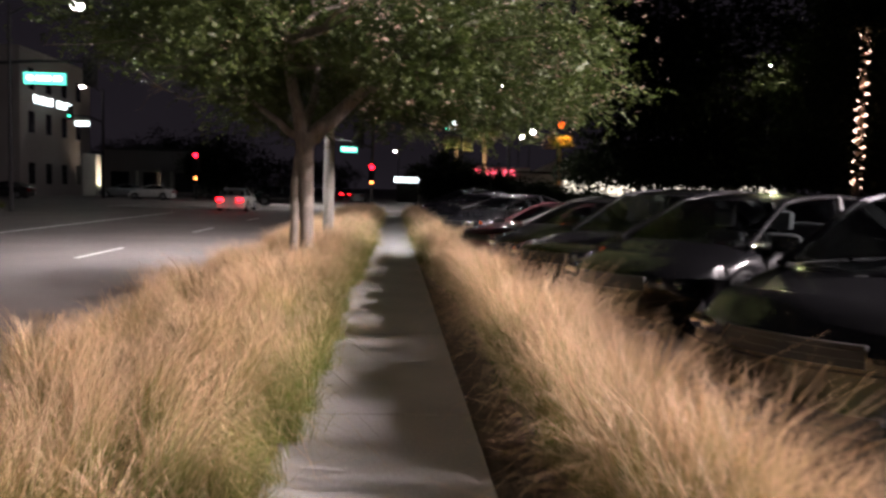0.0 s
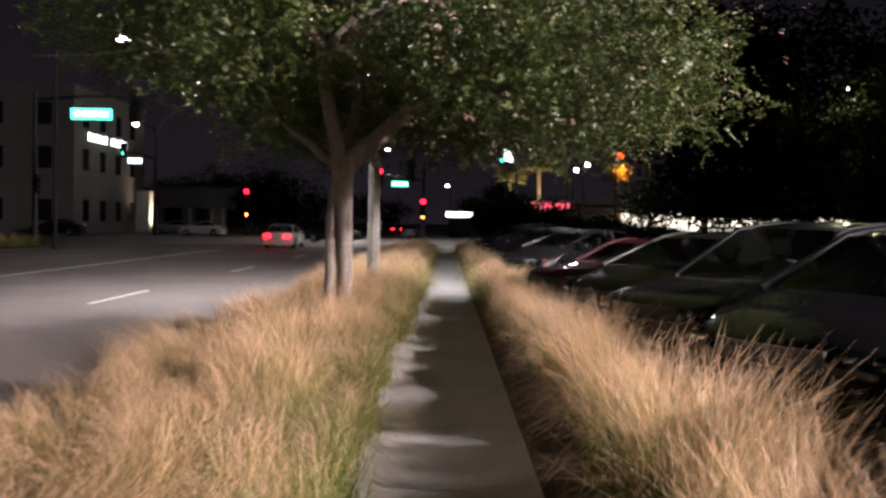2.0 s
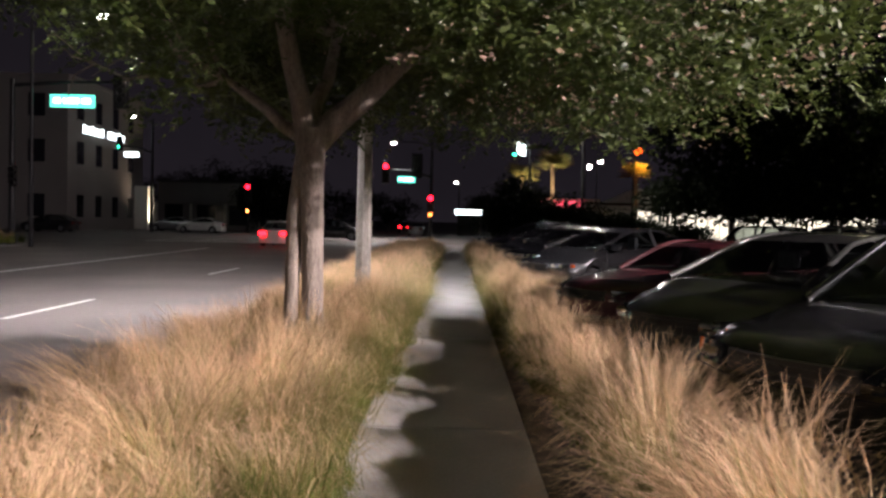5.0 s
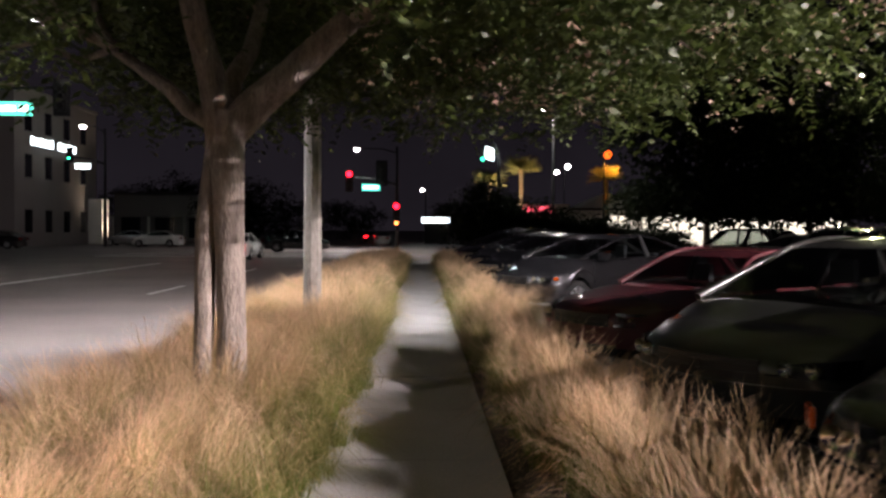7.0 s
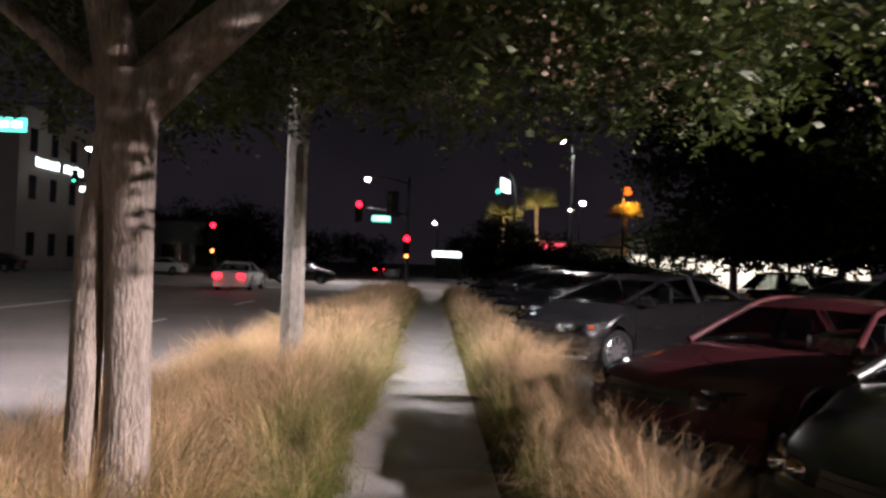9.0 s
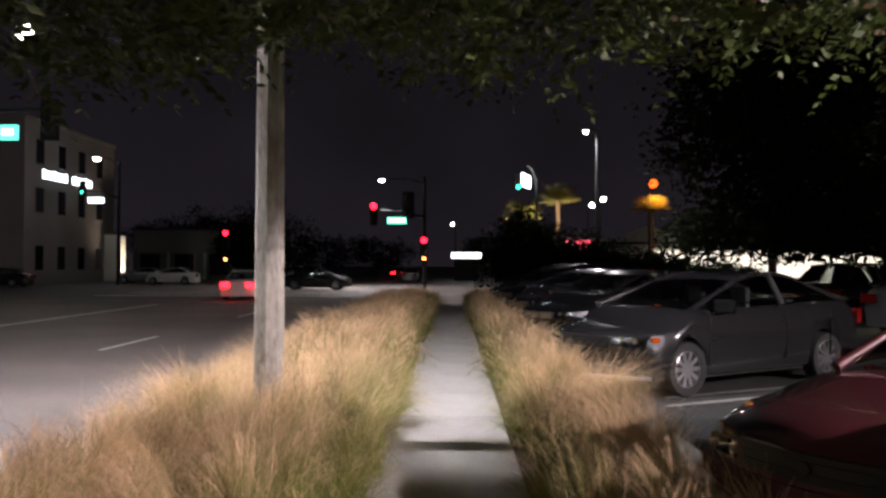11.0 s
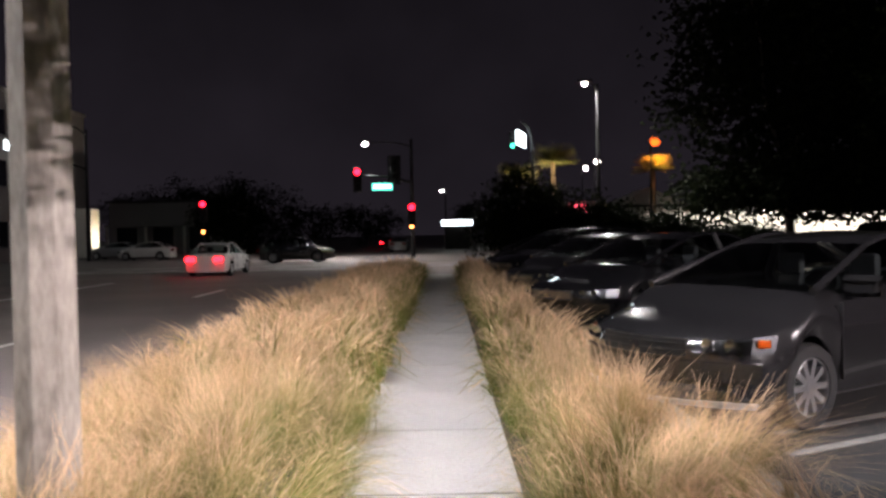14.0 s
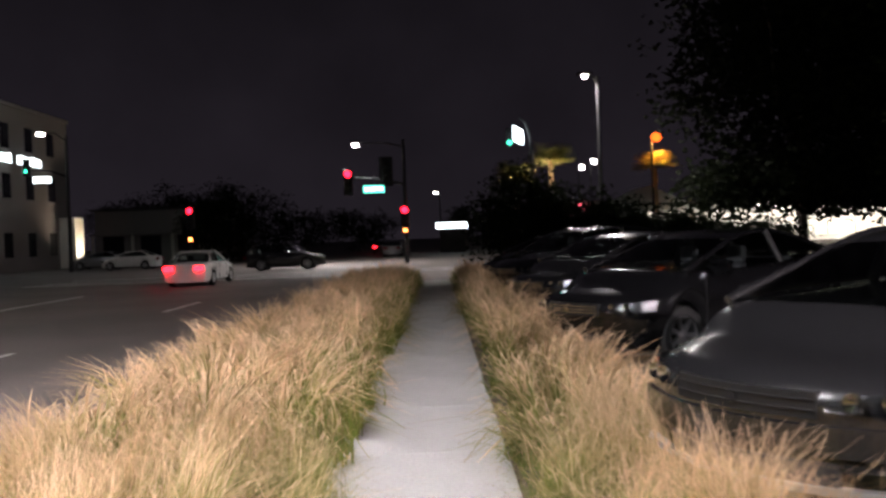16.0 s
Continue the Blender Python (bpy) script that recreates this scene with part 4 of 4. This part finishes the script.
            box(bm, u, s * (hw * 0.985), belt - 0.13, u + 0.17, s * (hw * 1.0 + 0.022), belt - 0.10, 0.008)
            part("door_handle", bm, colour_mat, t)
        # head lamps
        if lamp == "round_box":
            v0, v1, lo, hi = hw * 0.52, hw * 0.86, nose - 0.13, nose + 0.01
        else:
            v0, v1, lo, hi = hw * 0.50, hw * 0.97, nose - 0.10, nose + 0.03
        n = 6
        base = []
        hl = bmesh.new()
        ln = bmesh.new()
        ga, gb = [], []
        for i in range(n + 1):
            v = v0 + (v1 - v0) * i / n
            back = 0.0 if i < n else 0.10
            u0 = bowed(0.0, v) - 0.012 + back + (0.05 * (i / n) ** 3)
            tp = hi if lamp == "round_box" else lo + (hi - lo) * (0.55 + 0.45 * i / n)
            ga.append((hl.verts.new((u0 + 0.008, s * v, lo + 0.006)), hl.verts.new((u0 + 0.05, s * v, tp - 0.004))))
            gb.append((ln.verts.new((u0 - 0.008, s * v, lo)), ln.verts.new((u0 + 0.022, s * v, tp))))
        for a, b in zip(ga, ga[1:]):
            hl.faces.new((a[0], b[0], b[1], a[1]))
        for a, b in zip(gb, gb[1:]):
            ln.faces.new((a[0], b[0], b[1], a[1]))
        house = part("headlight", hl, M_LAMPBOWL, t)
        for f in (0.28, 0.62):
            v = v0 + (v1 - v0) * f
            bl = bmesh.new()
            lathe(bl, [(0.0, -0.012), (0.025, -0.004), (0.046, 0.012), (0.050, 0.014)], 14, pose(bowed(0, v) - 0.004, s * v, (lo + hi) / 2 - 0.01, 0, -90, 0))
            part("reflector", bl, G_HEAD if front_lit else M_CHROME, house, smooth=60)
        part("headlight_lens", ln, M_CLEAR, house, smooth=60)
        if amber:
            bl = bmesh.new()
            v = hw * 0.93
            tall = 0.046 if lamp == "round_box" else 0.027
            box(bl, 0.0, -0.014, -tall, 0.085 if tall < 0.04 else 0.13, 0.014, tall, 0.012, pose(bowed(0.0, v) + (0.05 if tall < 0.04 else 0.02), s * (v - 0.01), (lo + hi) / 2 + 0.01, 0, 0, s * 42))
            part("turn_signal", bl, M_AMBER, t, "orange turn signal lens")
        bl = bmesh.new()
        box(bl, L - 0.10, s * hw * 0.45, deck - 0.33, L + 0.008, s * hw * 0.84, deck - 0.16, 0.02)
        part("tail_light", bl, G_TAIL if rear_lit else M_REDLENS, t, "red tail light")
    # nose: grille, bars, badge, lower intake, plate
    def nose_strip(name, v, z0, z1, off, material, parent=None, n=10):
        bm = bmesh.new()
        a = []
        for i in range(n + 1):
            q = -v + 2 * v * i / n
            u = bowed(0.0, q)
            a.append([bm.verts.new((u - off, q, z0)), bm.verts.new((u - off, q, z1)), bm.verts.new((u + 0.03, q, z1)), bm.verts.new((u + 0.03, q, z0))])
        for p, q in zip(a, a[1:]):
            for k in range(4):
                bm.faces.new((p[k], p[(k + 1) % 4], q[(k + 1) % 4], q[k]))
        bm.faces.new(a[0])
        bm.faces.new(a[-1][::-1])
        return part(name, bm, material, parent or t)
    gr = nose_strip("grille", hw * 0.46, nose - 0.13, nose - 0.005, 0.006, M_BLACK)
    for k in range(bars):
        zz = nose - 0.115 + 0.10 * (k + 0.5) / bars
        nose_strip("grille_bar", hw * 0.45, zz - 0.004, zz + 0.004, 0.016, bar_mat or M_CHROME, gr)
    nose_strip("lower_intake", hw * 0.55, 0.26, 0.37, 0.006, M_BLACK)
    nose_strip("bumper", hw * 0.985, 0.40, nose - 0.16, 0.02, colour_mat, n=14)
    if trim:
        nose_strip("bumper_trim", hw * 0.93, 0.225, 0.262, 0.03, M_ALLOY, n=14)
    if plate:
        bm = bmesh.new()
        box(bm, -0.034, -0.15, 0.42, -0.024, 0.15, 0.57)
        pl = part("number_plate", bm, M_PLATE, t)
        bm = bmesh.new()
        box(bm, -0.037, -0.12, 0.465, -0.035, 0.12, 0.52)
        part("lettering", bm, M_WINDOW, pl, "dark unreadable characters")
    bm = bmesh.new()
    lathe(bm, [(0, 0.010), (0.03, 0.008), (0.034, 0.0)], 14, pose(-0.018, 0, nose - 0.065, 0, -90, 0))
    part("badge", bm, bar_mat or M_CHROME, t)
    # seats and dash
    if seats:
        bm = bmesh.new()
        box(bm, u1 + 0.15, -wb * 0.88, cowl - 0.25, u1 + 0.62, wb * 0.88, cowl - 0.03, 0.05)
        part("dashboard", bm, M_BLACK, t)
        for v in (-0.36, 0.36):
            bm = bmesh.new()
            box(bm, u2 + 0.35, v - 0.22, 0.45, u2 + 0.52, v + 0.22, H - 0.44, 0.08, None)
            box(bm, u2 + 0.38, v - 0.12, H - 0.40, u2 + 0.48, v + 0.12, H - 0.20, 0.04)
            part("seat", bm, M_SEAT, t, smooth=40)
        bm = bmesh.new()
        box(bm, u3 - 0.12, -wb * 0.75, 0.45, u3 + 0.05, wb * 0.75, H - 0.36, 0.05)
        part("rear_seat", bm, M_SEAT, t)
        bm = bmesh.new()
        lathe(bm, [(0.175, -0.012), (0.187, 0.0), (0.175, 0.012), (0.163, 0.0), (0.175, -0.012)], 20, pose(u1 + 0.72, -0.36, cowl - 0.02, 0, -65, 0))
        part("steering_wheel", bm, M_BLACK, t, smooth=60)
    return t


P_BLACK = paint("black_paint", (0.007, 0.007, 0.008), 0.2, 0.2)
P_GREY = paint("grey_paint", (0.016, 0.0155, 0.017), 0.24, 0.1)
P_DARKGREY = paint("dark_grey_paint", (0.018, 0.018, 0.020), 0.27, 0.3)
P_RED = paint("dark_red_paint", (0.085, 0.012, 0.018), 0.5, 0.0)
P_SILVER = paint("silver_paint", (0.34, 0.34, 0.35), 0.3, 0.7)
P_WHITE = paint("white_paint", (0.68, 0.67, 0.65), 0.4, 0.0)
P_GREYGREEN = paint("grey_green_paint", (0.036, 0.038, 0.035), 0.3, 0.3)

A = 32.4
ca, sa = math.cos(radians(A)), math.sin(radians(A))


def stall(front_wheel_x, front_wheel_y, fw, hw):
    """The nose's place for a car whose near front wheel stands there."""
    return front_wheel_x - fw * ca - hw * sa, front_wheel_y - fw * sa + hw * ca


SUV = dict(L=4.7, W=1.84, H=1.62, hood=0.92, nose=0.76, cowl=1.04, deck=1.04, belt=0.96, cabin=(1.30, 2.0, 4.15, 4.62), wheels=(0.95, 3.68), r=0.36)
WAGON = dict(L=4.6, W=1.78, H=1.58, hood=0.92, nose=0.76, cowl=1.04, deck=1.04, belt=0.97, cabin=(1.10, 1.95, 3.95, 4.5), wheels=(0.90, 3.55), r=0.33)
OLD = dict(L=4.4, W=1.70, H=1.31, hood=0.79, nose=0.68, cowl=0.89, deck=0.91, belt=0.83, cabin=(1.45, 2.05, 3.2, 3.75), wheels=(0.86, 3.35), r=0.31)
HATCH = dict(L=4.2, W=1.76, H=1.47, hood=0.83, nose=0.69, cowl=0.97, deck=1.0, belt=0.92, cabin=(1.0, 1.95, 3.5, 4.1), wheels=(0.88, 3.45), r=0.32)
TRUCK = dict(L=4.8, W=1.78, H=1.62, hood=0.88, nose=0.78, cowl=0.99, deck=0.98, belt=0.92, cabin=(1.40, 2.25, 4.3, 4.75), wheels=(0.95, 3.85), r=0.37)


def parked(label, wx, wy, material, shape, **more):
    x, y = stall(wx, wy, shape.get("wheels", (0.88, 3.55))[0], shape.get("W", 1.75) / 2 - 0.1)
    return car(label, x, y, A, material, **shape, **more)


CIVIC = dict(L=4.5, W=1.75, H=1.44, nose=0.70, hood=0.80, cowl=1.0, deck=1.06, belt=0.93, cabin=(1.02, 2.0, 3.2, 4.15))
parked("black parked car with a tall nose and silver window trim", 3.45, 4.2, P_DARKGREY, SUV, bars=2, bar_mat=M_BLACK)
parked("black parked crossover with bright headlights", 3.25, 7.5, P_BLACK, WAGON, bars=4, bar_mat=M_DARKMETAL)
parked("older dark parked wagon with orange corner lamps", 3.05, 9.9, P_DARKGREY, TRUCK, lamp="round_box", amber=True, bars=2, bar_mat=M_BLACK)
parked("grey-green parked hatchback with a dark grille", 3.05, 12.8, P_GREYGREEN, HATCH, bars=2, bar_mat=M_BLACK)
parked("faded dark red older parked sedan", 2.74, 15.7, P_RED, OLD, lamp="round_box", bars=2, bar_mat=M_BLACK)
parked("dark grey parked compact sedan with orange side lamp", 2.73, 21.7, P_GREY, CIVIC, amber=True, bars=2, bar_mat=M_DARKMETAL, trim=True, spokes=10)
parked("black parked sedan with dark windows", 2.70, 26.6, P_BLACK, CIVIC)
parked("dark parked sedan with bright alloy wheels", 2.68, 31.0, P_DARKGREY, CIVIC, spokes=10)
parked("dark parked car with pale bonnet edge", 2.68, 35.2, P_BLACK, WAGON)
parked("dark parked car at the end of the row", 2.68, 39.0, P_DARKGREY, CIVIC)
# second row deeper in the car park
for k, (x, y, mm, sh) in enumerate([(12.5, 26, P_DARKGREY, SUV), (13.5, 31.5, P_SILVER, CIVIC), (14.5, 37, P_BLACK, SUV), (11.5, 20.5, P_BLACK, WAGON), (20.5, 30, P_WHITE, CIVIC)]):
    car("dark car parked deeper in the car park", x, y, 205, mm, **sh, seats=False)
# stall lines, in pairs
for k in range(-5, 6):
    for dx, dy in ((0.16, 0.56), (0.0, 0.0)):
        tagged(marking(2.33 + dx, 21.02 + dy + 3.15 * k, 6.5 + dx, 23.10 + dy + 3.15 * k, 0.09, 0.001, M_LOTPAINT), "worn white stall line", "road marking", "stall lines", "structure")
# car waiting at the red light and cars in the junction
car("white older sedan braking at the red light", -9.8, 54.2, -90, P_WHITE, L=4.7, W=1.82, H=1.42, nose=0.72, hood=0.86, cowl=0.95, deck=0.98, belt=0.90, cabin=(1.45, 2.05, 3.3, 3.95), wheels=(0.9, 3.6),
    rear_lit=True, group="traffic", z=ROAD_Z)
car("white sedan crossing the junction", -25.5, 80.0, 0, P_WHITE, group="traffic", z=ROAD_Z)
car("dark grey car standing before the office block", -35.0, 71.0, 0, P_GREY, seats=False, group="traffic", z=ROAD_Z)
car("silver car standing beside the office entrance", -29.5, 84.0, 0, P_SILVER, seats=False, group="traffic", z=ROAD_Z)
car("dark car crossing the junction", -6.6, 66.5, 180, P_DARKGREY, **SUV, group="traffic", z=ROAD_Z)


car("distant dark car with red tail lights", -6.2, 112.0, -90, P_DARKGREY, rear_lit=True, seats=False, group="traffic", z=ROAD_Z)
car("distant oncoming car with headlights on", -16.5, 112.0, 90, P_DARKGREY, front_lit=True, seats=False, group="traffic", z=ROAD_Z)
car("distant silver car at the far kerb", -4.0, 96.0, -90, P_SILVER, seats=False, group="traffic", z=ROAD_Z)


# ---- litter on the walk ----
rng = np.random.default_rng(5)
c = np.stack([rng.normal(0.1, 0.35, 420).clip(-0.62, 0.54), rng.uniform(-1, 30, 420), np.full(420, 0.008)], 1)
v = leaf_sprays(c, rng, 0.035, 1, 0.30)
v[:, 2] = 0.005 + 0.25 * np.abs(v[:, 2] - 0.005)
litter = quads("leaf_litter", v, M_BARK)
tagged(litter, "small dry leaf litter on the walk", "leaf litter", kind="stuff")


# ---- walk slabs ----
walk_base = tagged(bbox("sidewalk", (-0.645, -20, ROAD_Z - 0.04, 0.555, 46, -0.035), M_SOIL), "pale concrete sidewalk in slabs", "sidewalk", kind="structure")
me_slab = None
for k in range(34):
    y = -5.12 + 1.5 * k
    if me_slab is None:
        bm = bmesh.new()
        box(bm, -0.643, 0.006, -0.034, 0.553, 1.494, 0.0, 0.008)
        slab = part("slab", bm, M_CONCRETE, walk_base)
        me_slab = slab.data
        slab.location = (0, y, 0)
    else:
        s = new("slab", me_slab)
        s.parent = walk_base
        s.location = (0, y, random.uniform(-0.004, 0.004))
